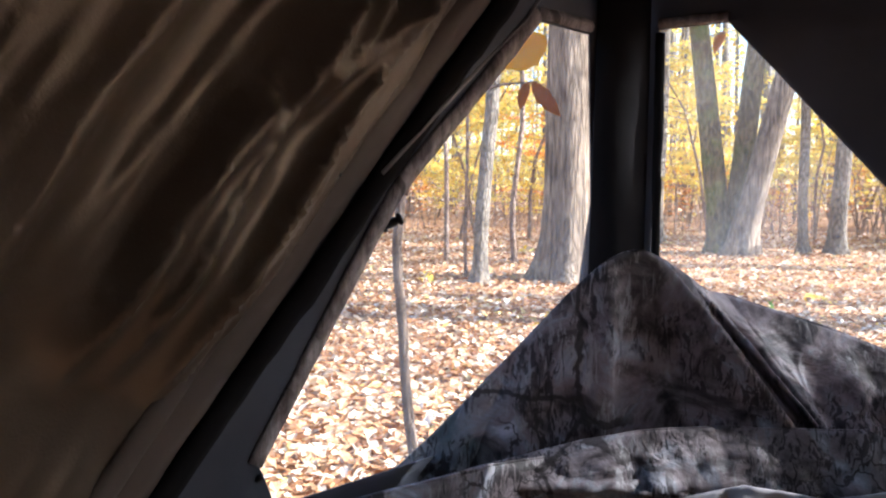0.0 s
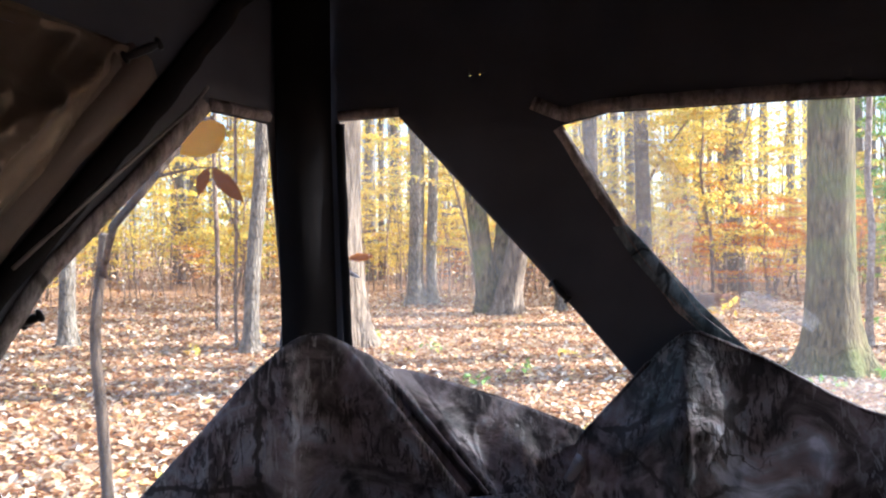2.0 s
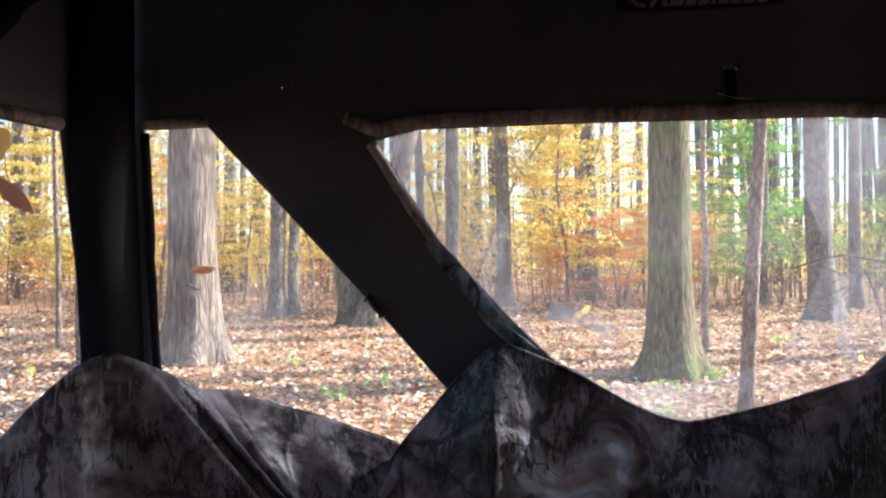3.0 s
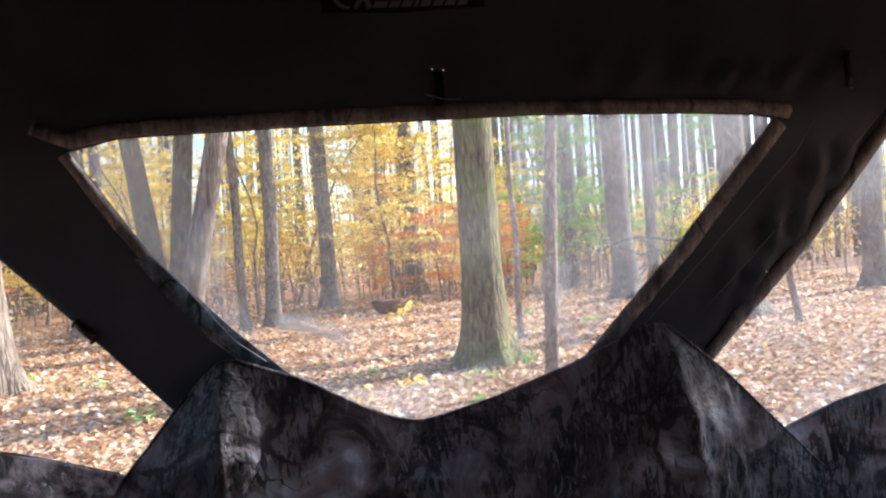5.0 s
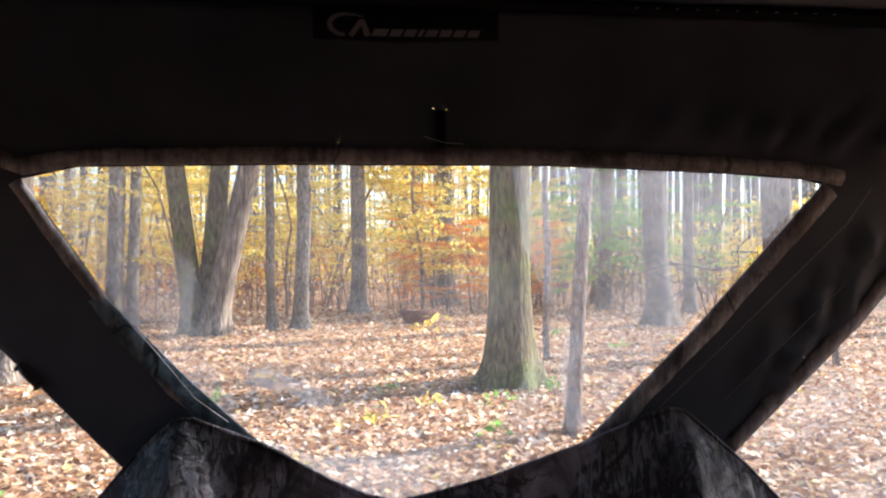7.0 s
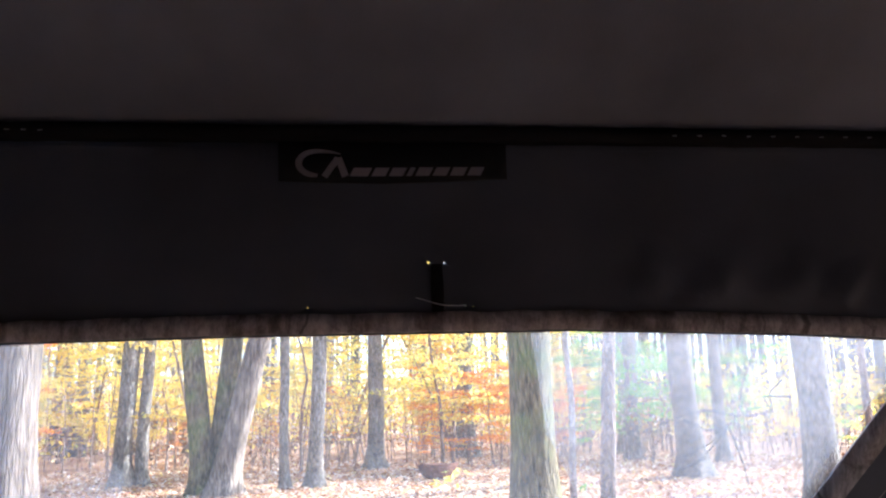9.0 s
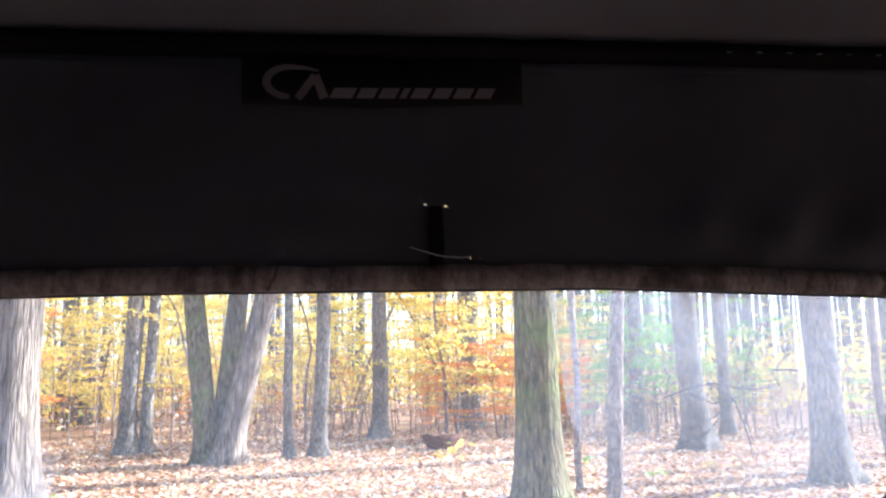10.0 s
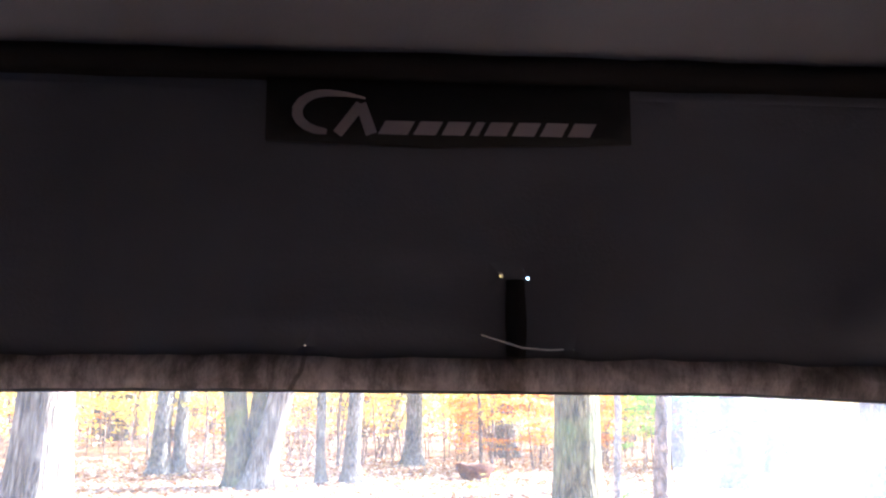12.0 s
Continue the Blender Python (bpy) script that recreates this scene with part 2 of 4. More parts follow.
BLUE_NET = camo_cloth("blue_grey_net_strip", [(0.09, 0.13, 0.16), (0.15, 0.20, 0.235), (0.20, 0.26, 0.30), (0.30, 0.36, 0.41)], 0.45, 20.0, 0.6)
NET = net_cloth("black_shooting_net", 0.10, 0.32, 4.5)
NET_MID = net_cloth("soft_window_net", 0.08, 0.20, 6.0)
# opacity is raised above the threads' own, to imitate lens veil
NET_VEIL = net_cloth("thin_net_and_veil", 0.04, 0.12, 5.0)
PLASTIC = black_cloth("black_plastic", (0.02, 0.02, 0.022), 0.35, 0.5)
SEAM = black_cloth("black_webbing", (0.014, 0.013, 0.014), 0.95, 0.08)
PALE = black_cloth("grey_thread_and_glint", (0.30, 0.28, 0.28), 0.7)
WHITE = black_cloth("pale_cord", (0.6, 0.6, 0.62), 0.6)
PATCH = black_cloth("black_label_cloth", (0.008, 0.008, 0.009), 0.7)
PRINT = black_cloth("grey_print", (0.215, 0.19, 0.21), 0.7)
BARK_GREY = bark("smooth_grey_bark", (0.17, 0.14, 0.105), (0.44, 0.38, 0.30), 0.3)
# far bark is lightened to stand in for haze in front of it
BARK_FAR = bark("hazed_grey_bark", (0.18, 0.165, 0.15), (0.42, 0.39, 0.35), 0.4)
BARK_MOSS = bark("mossy_ridged_bark", (0.08, 0.060, 0.028), (0.36, 0.285, 0.14), 0.2, (0.13, 0.155, 0.030))
BARK_SHAG = bark("shaggy_pale_bark", (0.085, 0.054, 0.034), (0.44, 0.345, 0.25), 0.09)
BARK_BROWN = bark("brown_sapling_bark", (0.22, 0.15, 0.11), (0.48, 0.35, 0.26), 0.4)
BARK_PALE = bark("pale_sapling_bark", (0.42, 0.34, 0.29), (0.74, 0.64, 0.56), 0.5)
BARK_TAN = bark("tan_sapling_bark", (0.32, 0.23, 0.17), (0.62, 0.48, 0.37), 0.4)
BARK_DEAD = bark("dead_wood_bark", (0.07, 0.065, 0.06), (0.20, 0.185, 0.17), 0.4)
LITTER = litter()
FALLEN = leaf_matter("fallen_leaves", [(0.0, (0.21, 0.085, 0.034)), (0.28, (0.46, 0.23, 0.095)), (0.55, (0.64, 0.41, 0.215)), (0.80, (0.80, 0.65, 0.47)), (0.94, (0.82, 0.74, 0.62)), (1.0, (0.82, 0.64, 0.15))], 0.3)
YELLOW = leaf_matter("yellow_beech_leaves", [(0.0, (0.72, 0.42, 0.05)), (0.45, (0.90, 0.68, 0.12)), (0.8, (0.86, 0.74, 0.22)), (1.0, (0.46, 0.52, 0.12))], 0.55)
ORANGE = leaf_matter("orange_leaves", [(0.0, (0.62, 0.16, 0.03)), (0.6, (0.80, 0.30, 0.05)), (1.0, (0.80, 0.48, 0.10))], 0.55)
GREEN = leaf_matter("green_leaves", [(0.0, (0.14, 0.32, 0.06)), (0.6, (0.26, 0.48, 0.10)), (1.0, (0.50, 0.56, 0.14))], 0.5)
CANOPY = leaf_matter("canopy_leaves", [(0.0, (0.55, 0.35, 0.06)), (0.6, (0.60, 0.48, 0.10)), (1.0, (0.30, 0.34, 0.08))], 0.5)


# ---- helpers of this scene ----
def obj(name, bm, mat, parent=None, label="", smooth=True):
    me = bpy.data.meshes.new(name)
    bm.to_mesh(me)
    bm.free()
    me.materials.append(mat)
    if smooth:
        me.polygons.foreach_set("use_smooth", [True] * len(me.polygons))
    ob = new(name, me)
    ob.parent = parent
    if label:
        ob["label"] = label
    return ob


def part(name, bm, mat, parent, label="", smooth=True):
    return obj(name, bm, mat, parent, label, smooth)


def raw(name, verts, faces, mat, parent=None, smooth=False):
    me = bpy.data.meshes.new(name)
    me.from_pydata(verts, [], faces)
    me.materials.append(mat)
    if smooth:
        me.polygons.foreach_set("use_smooth", [True] * len(me.polygons))
    ob = new(name, me)
    ob.parent = parent
    return ob


def n3(x, y, z, s=1.0):
    return noise.noise(Vector((x * s, y * s, z * s)))


def lerp_line(points, t):
    """The point at the share t of a polyline, by length; or, where the points are a dict, by its shares."""
    if isinstance(points, dict):
        keys = sorted(points)
        k = max(i for i, q in enumerate(keys) if q <= t + 1e-9)
        k = min(k, len(keys) - 2)
        return Vector(points[keys[k]]).lerp(Vector(points[keys[k + 1]]), min(1.0, (t - keys[k]) / (keys[k + 1] - keys[k])))
    pts = [Vector(p) for p in points]
    legs = [(b - a).length for a, b in zip(pts, pts[1:])]
    d = t * sum(legs)
    for a, b, k in zip(pts, pts[1:], legs):
        if d <= k or b is pts[-1]:
            return a.lerp(b, min(1.0, d / k))
        d -= k


def tube(bm, points, radii, sides=8, closed=True):
    """A tube along the points, added to bm."""
    pts = [Vector(p) for p in points]
    rings = []
    for k, p in enumerate(pts):
        d = (pts[min(k + 1, len(pts) - 1)] - pts[max(k - 1, 0)]).normalized()
        a = d.orthogonal().normalized() if abs(d.z) < 0.7 else Vector((0, 1, 0)).cross(d).normalized()
        b = d.cross(a)
        rings.append([bm.verts.new(p + (a * math.cos(i / sides * math.tau) + b * math.sin(i / sides * math.tau)) * radii[k]) for i in range(sides)])
    for r0, r1 in zip(rings, rings[1:]):
        for i in range(sides):
            bm.faces.new((r0[i], r0[(i + 1) % sides], r1[(i + 1) % sides], r1[i]))
    if closed:
        bm.faces.new(rings[0][::-1])
        bm.faces.new(rings[-1])
    return bm


def inside(p, poly):
    hit = False
    for (x0, y0), (x1, y1) in zip(poly, poly[1:] + poly[:1]):
        if (y0 > p[1]) != (y1 > p[1]) and p[0] < (x1 - x0) * (p[1] - y0) / (y1 - y0) + x0:
            hit = not hit
    return hit


# the walls of the blind: u along the wall, z up, off towards the inside; below the window heads the cloth bows outwards
HEAD = 1.24


def north(u, z, off=0.0):
    bow = max(0.0, HEAD - z)
    return Vector((u, min(bow, 0.55) * 0.22 - max(0.0, bow - 0.75) * 0.15 - off, z))


def west(s, z, off=0.0):
    bow = min(max(0.0, HEAD - z), 0.55) * 0.2 - max(0.0, HEAD - z - 0.75) * 0.15 - off
    return Vector((-0.80 - 0.29 * s + 0.17 * s * s - 0.96 * bow, -0.06 - 0.96 * s + 0.28 * bow, z))


def east(s, z, off=0.0):
    p = west(s, z, off)
    return Vector((0.06 - p.x, p.y, z))


def south(u, z, off=0.0):
    p = north(u, z, off)
    return Vector((u, -1.69 - p.y, z))


def sheet(place, outline, holes=(), step=0.05, off=0.0, thick=0.003, wrinkle=0.003, wave=9.0):
    """A cloth sheet on a wall, with openings cut through it."""
    from_geo = MGEO.delaunay_2d_cdt
    verts, edges = [], []
    for poly in [outline, *holes]:
        k = len(verts)
        verts += [Vector(p) for p in poly]
        edges += [(k + i, k + (i + 1) % len(poly)) for i in range(len(poly))]
    us, zs = [p[0] for p in outline], [p[1] for p in outline]
    u = min(us) + step / 2
    while u < max(us):
        z = min(zs) + step / 2
        while z < max(zs):
            verts.append(Vector((u + 0.2 * step * math.sin(z * 90), z + 0.2 * step * math.sin(u * 70))))
            z += step
        u += step
    vs, _, fs, _, _, _ = from_geo(verts, edges, [], 0, 1e-5)
    bm = bmesh.new()
    keep = []
    for f in fs:
        c = sum((vs[i] for i in f), Vector((0, 0))) / len(f)
        if inside(c, outline) and not any(inside(c, h) for h in holes):
            keep.append(tuple(f))
    used = sorted({i for f in keep for i in f})
    front, back = {}, {}
    for i in used:
        v = vs[i]
        o = off + wrinkle * n3(v.x, v.y, off * 50 + 1, wave)
        front[i], back[i] = bm.verts.new(place(v.x, v.y, o)), bm.verts.new(place(v.x, v.y, o - thick))
    seen = {}
    for f in keep:
        bm.faces.new([front[i] for i in f])
        bm.faces.new([back[i] for i in reversed(f)])
        for a, c in zip(f, f[1:] + f[:1]):
            seen[frozenset((a, c))] = None if frozenset((a, c)) in seen else (a, c)
    for pair in seen.values():
        if pair:
            a, c = pair
            bm.faces.new((front[c], front[a], back[a], back[c]))
    bmesh.ops.recalc_face_normals(bm, faces=bm.faces)
    return bm


def ribbon(place, line, width, off=0.004, thick=0.004, steps=24, wob=0.0012):
    """A strip of binding along a line on a wall; width runs to its left."""
    bm = bmesh.new()
    rows = []
    for k in range(steps + 1):
        t = k / steps
        p = lerp_line([(*q, 0) for q in line], t)
        d = (lerp_line([(*q, 0) for q in line], min(1, t + 0.02)) - lerp_line([(*q, 0) for q in line], max(0, t - 0.02))).normalized()
        side = Vector((-d.y, d.x, 0))
        w0, w1 = wob * n3(p.x, p.y, 3, 40), width + wob * 2 * n3(p.x, p.y, 7, 30)
        a, c = p + side * w0, p + side * w1
        rows.append([bm.verts.new(place(q.x, q.y, o)) for q, o in ((a, off), (a.lerp(c, 0.5), off + thick), (c, off), (c, 0.0005), (a, 0.0005))])
    for r0, r1 in zip(rows, rows[1:]):
        for i in range(5):
            bm.faces.new((r0[i], r0[(i + 1) % 5], r1[(i + 1) % 5], r1[i]))
    bm.faces.new(rows[0])
    bm.faces.new(rows[-1][::-1])
    bmesh.ops.recalc_face_normals(bm, faces=bm.faces)
    return bm


def drape(rails, nu, nv, folds, seed, thick=0.003, profile=None, inward=(0, -1, 0)):
    """Hanging cloth between rails of points (top to bottom), with folds that run down from the top."""
    bm = bmesh.new()
    grid = []
    for j in range(nv + 1):
        v = j / nv * (len(rails) - 1)
        k = min(int(v), len(rails) - 2)
        f = v - k
        row = []
        for i in range(nu + 1):
            u = i / nu
            p = lerp_line(rails[k], u).lerp(lerp_line(rails[k + 1], u), f)
            depth = folds * min(1.0, 0.25 + v)
            w = n3(u * 9 + 0.6 * v, v * 0.8, seed, 1) + 0.5 * n3(u * 21 - v, v * 1.7, seed + 5, 1)
            p = p + Vector((0.3 * w, -w, 0.15 * w)) * depth
            c1 = max(0.0, 1 - 3.2 * abs(n3(u * 13 + 1.5 * n3(u * 4, v * 3, seed), v * 2.2, seed + 9))) ** 2
            c2 = max(0.0, 1 - 3.2 * abs(n3(u * 9 - v * 5, v * 5 + u * 4, seed + 19))) ** 2
            p = p + Vector(inward) * (0.0032 * c1 + 0.0022 * c2) * min(1.0, 0.1 + v * 2)
            if profile:
                k2 = max(i2 for i2, q in enumerate(profile) if q[0] <= u)
                q0, q1 = profile[k2], profile[min(k2 + 1, len(profile) - 1)]
                h = (u - q0[0]) / max(1e-6, q1[0] - q0[0])
                h = h * h * (3 - 2 * h)
                p = p + Vector(inward) * ((q0[1] + (q1[1] - q0[1]) * h) * min(1.0, v * 2.2))
            row.append(bm.verts.new(p))
        grid.append(row)
    for a, c in zip(grid, grid[1:]):
        for i in range(nu):
            bm.faces.new((a[i], a[i + 1], c[i + 1], c[i]))
    bm.normal_update()
    back = [[bm.verts.new(v.co - v.normal * thick) for v in row] for row in grid]
    for a, c in zip(back, back[1:]):
        for i in range(nu):
            bm.faces.new((a[i + 1], a[i], c[i], c[i + 1]))
    rim = list(zip(grid[0], back[0])), list(zip(grid[-1], back[-1])), [(r[0], q[0]) for r, q in zip(grid, back)], [(r[-1], q[-1]) for r, q in zip(grid, back)]
    for line in rim:
        for (a, c), (e, f) in zip(line, line[1:]):
            bm.faces.new((a, e, f, c))
    bmesh.ops.recalc_face_normals(bm, faces=bm.faces)
    return bm


def mound(x, y):
    """The forest floor's height."""
    r = math.hypot(x, y)
    return 0.05 * n3(x, y, 0, 0.35) * min(1.0, max(0.0, r - 3) / 4) + 0.012 * n3(x, y, 5, 2.0)


# ---- ground ----
bm = bmesh.new()
rings = [0.0, 1, 2, 3, 4, 5, 6, 7, 8, 9, 10, 11, 12, 13.5, 15, 17, 19, 22, 26, 32, 40, 55, 80, 130, 250, 600]
prev = None
for r in rings:
    ring = []
    for i in range(96):
        a = i / 96 * math.tau
        x, y = r * math.cos(a), r * math.sin(a)
        ring.append(bm.verts.new((x, y, mound(x, y))))
        if r == 0:
            break
    if prev:
        for i in range(96):
            if len(prev) == 1:
                bm.faces.new((prev[0], ring[i], ring[(i + 1) % 96]))
            else:
                bm.faces.new((prev[i], ring[i], ring[(i + 1) % 96], prev[(i + 1) % 96]))
    prev = ring
ground = tagged(obj("ground", bm, LITTER), "forest floor under brown fallen leaves", "ground", kind="structure")

# ---- the blind's walls ----
TRI_W = [(-0.739, 1.249), (-0.653, 1.251), (-0.597, 1.188), (-0.538, 1.12), (-0.464, 1.036), (-0.342, 0.891), (-0.315, 0.85), (-0.37, 0.68), (-0.785, 0.64), (-0.762, 0.92)]
TRAP = [(-0.433, 1.23), (-0.375, 1.243), (-0.162, 1.247), (0.14, 1.249), (0.355, 1.242), (0.453, 1.236), (0.48, 1.23), (0.332, 1.054), (0.218, 0.93),
        (0.13, 0.83), (-0.1, 0.80), (-0.193, 0.92), (-0.215, 0.944), (-0.282, 0.995), (-0.342, 1.082), (-0.382, 1.149)]
TRI_E = [(0.800, 1.249), (0.715, 1.251), (0.682, 1.235), (0.548, 1.057), (0.402, 0.896), (0.375, 0.85), (0.42, 0.70), (0.84, 0.70), (0.825, 0.92)]
TRI_SIDE = [(0.021, 1.236), (0.125, 1.237), (0.198, 1.158), (0.32, 1.037), (0.479, 0.773), (0.45, 0.72), (-0.05, 0.70), (-0.085, 0.92)]
TRAP_SIDE = [(0.262, 1.272), (0.285, 1.23), (0.488, 0.987), (0.65, 0.80), (0.95, 0.78), (1.22, 1.272)]


def pin(u, z, r=0.0010):
    return [(u - r, z - r), (u + r, z - r), (u + r, z + r), (u - r, z + r)]


def soft_north(u, z, off=0.0):
    """The front wall with slack folds over the window and pleats in its slanting strip."""
    out = 0.0
    if 1.255 < z < 1.335:
        hang = math.sin((z - 1.255) / 0.08 * math.pi)
        out += min(1.0, abs(u - 0.018) * 25) * hang * 0.011 * max(0.0, math.sin(z * 210 + 5 * n3(u, z, 3, 2.5) + u * 4)) * max(0.0, 0.4 + 1.4 * n3(u, 0, 9, 3.0))
        if 0.2 < u < 0.62:
            out += hang * 0.010 * max(0.0, math.sin(u * 105 - z * 80 + 4 * n3(u, z, 5, 6.0)))
    lane = u - 0.40 - (z - 0.99) * 0.84
    if -0.03 < lane < 0.075 and 0.95 < z < 1.215:
        fade = min(1.0, (lane + 0.03) * 30, (0.075 - lane) * 30, (z - 0.95) * 15, (1.215 - z) * 15)
        out += fade * 0.018 * max(0.0, math.sin(u * 150 - z * 42 + 3 * n3(u, z, 7, 5.0))) ** 1.5
    return north(u, z, off + out)


PINS = [pin(0.010, 1.313), pin(0.025, 1.312), pin(-0.554, 1.301), pin(-0.541, 1.302), pin(0.043, 1.2725, 0.0005), pin(0.05, 1.2725, 0.0005), pin(-0.097, 1.2725, 0.0005)]
NORTH_OUT = [(-0.80, 1.43), (-0.80, 1.24), (-0.90, 0.75), (-0.90, 0.0), (0.96, 0.0), (0.96, 0.75), (0.86, 1.24), (0.86, 1.43)]
wall_north = tagged(obj("wall_north", sheet(soft_north, NORTH_OUT, [TRI_W, TRAP, TRI_E, *PINS], step=0.016), BLACK), "black coated cloth wall of a hunting blind with cut windows", "blind wall", kind="structure")
WEST_OUT = [(-0.03, 1.43), (-0.03, 1.24), (-0.13, 0.75), (-0.10, 0.0), (1.72, 0.0), (1.72, 1.43)]
wall_west = tagged(obj("wall_west", sheet(west, WEST_OUT, [TRI_SIDE, TRAP_SIDE]), BLACK), "black coated cloth side wall of the blind", "blind wall", kind="structure")
# the east and south openings are unseen, added to let light in
wall_east = tagged(obj("wall_east", sheet(east, WEST_OUT, [TRI_SIDE], step=0.06), BLACK), "black coated cloth side wall of the blind", "blind wall", kind="structure")
wall_south = tagged(obj("wall_south", sheet(south, [(-0.92, 0.0), (0.98, 0.0), (0.98, 0.7), (0.86, 1.43), (-0.80, 1.43), (-0.92, 0.7)], [TRI_E], step=0.15), BLACK), "black coated cloth rear wall of the blind", "blind wall", kind="structure")


def roof_sheet():
    bm = bmesh.new()
    base = [Vector((-0.82, 0.0, 1.432)), Vector((0.88, 0.0, 1.432)), Vector((1.02, -0.85, 1.432)), Vector((0.88, -1.70, 1.432)), Vector((-0.82, -1.70, 1.432)), Vector((-0.96, -0.85, 1.432))]
    top = Vector((0.03, -0.85, 1.86))
    for a, c in zip(base, base[1:] + base[:1]):
        grid = []
        for j in range(9):
            f = j / 8
            row = []
            for i in range(13):
                p = a.lerp(c, i / 12).lerp(top, f)
                p.z += 0.10 * math.sin(f * math.pi) + 0.006 * n3(p.x, p.y, 2, 6) * (1 if 0 < f < 1 else 0)
                row.append(bm.verts.new(p))
            grid.append(row)
        for r0, r1 in zip(grid, grid[1:]):
            for i in range(12):
                bm.faces.new((r0[i], r0[i + 1], r1[i + 1], r1[i]))
    bmesh.ops.remove_doubles(bm, verts=bm.verts, dist=0.0005)
    bmesh.ops.recalc_face_normals(bm, faces=bm.faces)
    bmesh.ops.solidify(bm, geom=bm.faces[:], thickness=0.003)
    return bm


ROOF = black_cloth("grey_coated_roof_cloth", (0.20, 0.208, 0.245), 0.6)
ceiling = tagged(obj("ceiling", roof_sheet(), ROOF), "dark grey coated cloth roof of the blind", "blind roof", kind="structure")

# corner posts: a doubled strip of cloth in each corner
for name, side, flip in (("corner_strip", west, 1), ("corner_strip", east, -1)):
    bm = bmesh.new()
    rows = []
    for k in range(30):
        z = 1.44 - k * 0.05
        z = max(z, 0.0)
        low = max(0.0, HEAD - max(z, 0.7))
        a = north(-0.752 - 0.06 * low if flip == 1 else 0.812 + 0.06 * low, z, 0.004)
        c = side(0.012 - 0.25 * low, z, 0.004)
        mid = (a + c) / 2 + Vector((0.003 * flip, -0.003, 0))
        rows.append([bm.verts.new(p) for p in (a, mid, c)])
    for r0, r1 in zip(rows, rows[1:]):
        for i in range(2):
            bm.faces.new((r0[i], r0[i + 1], r1[i + 1], r1[i]))
    bmesh.ops.recalc_face_normals(bm, faces=bm.faces)
    bmesh.ops.solidify(bm, geom=bm.faces[:], thickness=0.004)
    part(name, bm, SEAM, wall_north if flip == 1 else wall_east)

# bindings round the windows
part("binding", ribbon(north, [(-0.475, 1.252), (-0.433, 1.233), (-0.375, 1.2445), (-0.162, 1.2485), (0.14, 1.2505), (0.355, 1.2435), (0.453, 1.238), (0.50, 1.229)], 0.0175, 0.005, 0.003, 60), TRIM, wall_north, "brown camo binding")
part("binding", ribbon(north, [(0.478, 1.232), (0.332, 1.054), (0.218, 0.93), (0.17, 0.875)], 0.024, 0.004, 0.003, 40), TRIM, wall_north, "brown camo binding")
part("binding", ribbon(north, [(-0.193, 0.92), (-0.282, 0.995), (-0.342, 1.082), (-0.433, 1.23)], 0.014, 0.004, 0.003, 40), TRIM, wall_north, "brown camo binding")
part("binding", ribbon(north, [(0.402, 0.896), (0.548, 1.057), (0.682, 1.235)], 0.02, 0.004, 0.003, 40), TRIM, wall_north, "brown camo binding")
part("binding", ribbon(west, [(0.125, 1.237), (0.198, 1.158), (0.32, 1.037), (0.479, 0.773)], 0.02, 0.004, 0.003, 40), TRIM, wall_west, "brown camo binding")
part("binding", ribbon(west, [(0.021, 1.238), (0.125, 1.239)], 0.014, 0.004, 0.003, 10), TRIM, wall_west, "brown camo binding")
part("binding", ribbon(north, [(-0.653, 1.252), (-0.739, 1.250)][::-1], 0.012, 0.004, 0.003, 10), TRIM, wall_north, "brown camo binding")
part("binding", ribbon(west, [(0.25, 1.272), (0.75, 1.272), (1.24, 1.272)], 0.016, 0.004, 0.004, 40), TRIM, wall_west, "brown camo binding")

# nets in the windows: a thin one all over, a heavier one drawn half across
NET_HALF = [(0.46, 1.238), (0.40, 1.243), (0.20, 1.249), (0.105, 1.249), (0.12, 1.16), (0.16, 1.08), (0.13, 1.0), (0.10, 0.93), (-0.02, 0.90), (-0.13, 0.90), (-0.19, 0.93), (-0.1, 0.81), (0.13, 0.84), (0.218, 0.93), (0.332, 1.054), (0.478, 1.23)]
NET_CORNER = [(-0.430, 1.231), (-0.385, 1.15), (-0.345, 1.085), (-0.285, 1.0), (-0.215, 0.946), (-0.24, 1.0), (-0.27, 1.07), (-0.26, 1.13), (-0.30, 1.19), (-0.33, 1.243), (-0.375, 1.243)]
tagged(obj("window_net", sheet(north, TRAP, step=0.04, off=-0.010, thick=0.0004, wrinkle=0.006), NET_VEIL), "fine see-through shooting net in the wide window", "net")
half_net = tagged(obj("window_net", sheet(north, NET_HALF, step=0.03, off=-0.022, thick=0.0004, wrinkle=0.008), NET), "doubled pale net bunched in the wide window", "net")
for line in [[(0.179, 1.053), (0.175, 0.99), (0.19, 0.924)], [(-0.209, 0.991), (-0.163, 0.983), (-0.118, 0.958)]]:
    for width in (0.010, 0.022):
        part("fold", ribbon(lambda u, z, off=0.0: north(u, z, off - 0.030), line, width, 0.001, 0.001, 20, 0.004), NET, half_net)
tagged(obj("window_net", sheet(north, NET_CORNER, step=0.03, off=-0.022, thick=0.0004, wrinkle=0.008), NET_MID), "doubled net bunched along the window's slanting edge", "net")
tagged(obj("window_net", sheet(north, TRI_E, step=0.05, off=-0.012, thick=0.0004, wrinkle=0.004), NET), "fine see-through net in the corner window", "net")
# no net hangs in the side window: this sheet is added as haze
tagged(obj("window_net", sheet(west, TRI_SIDE, step=0.05, off=-0.012, thick=0.0004, wrinkle=0.004), NET_VEIL), "net sheet added as haze in the side window", "net")
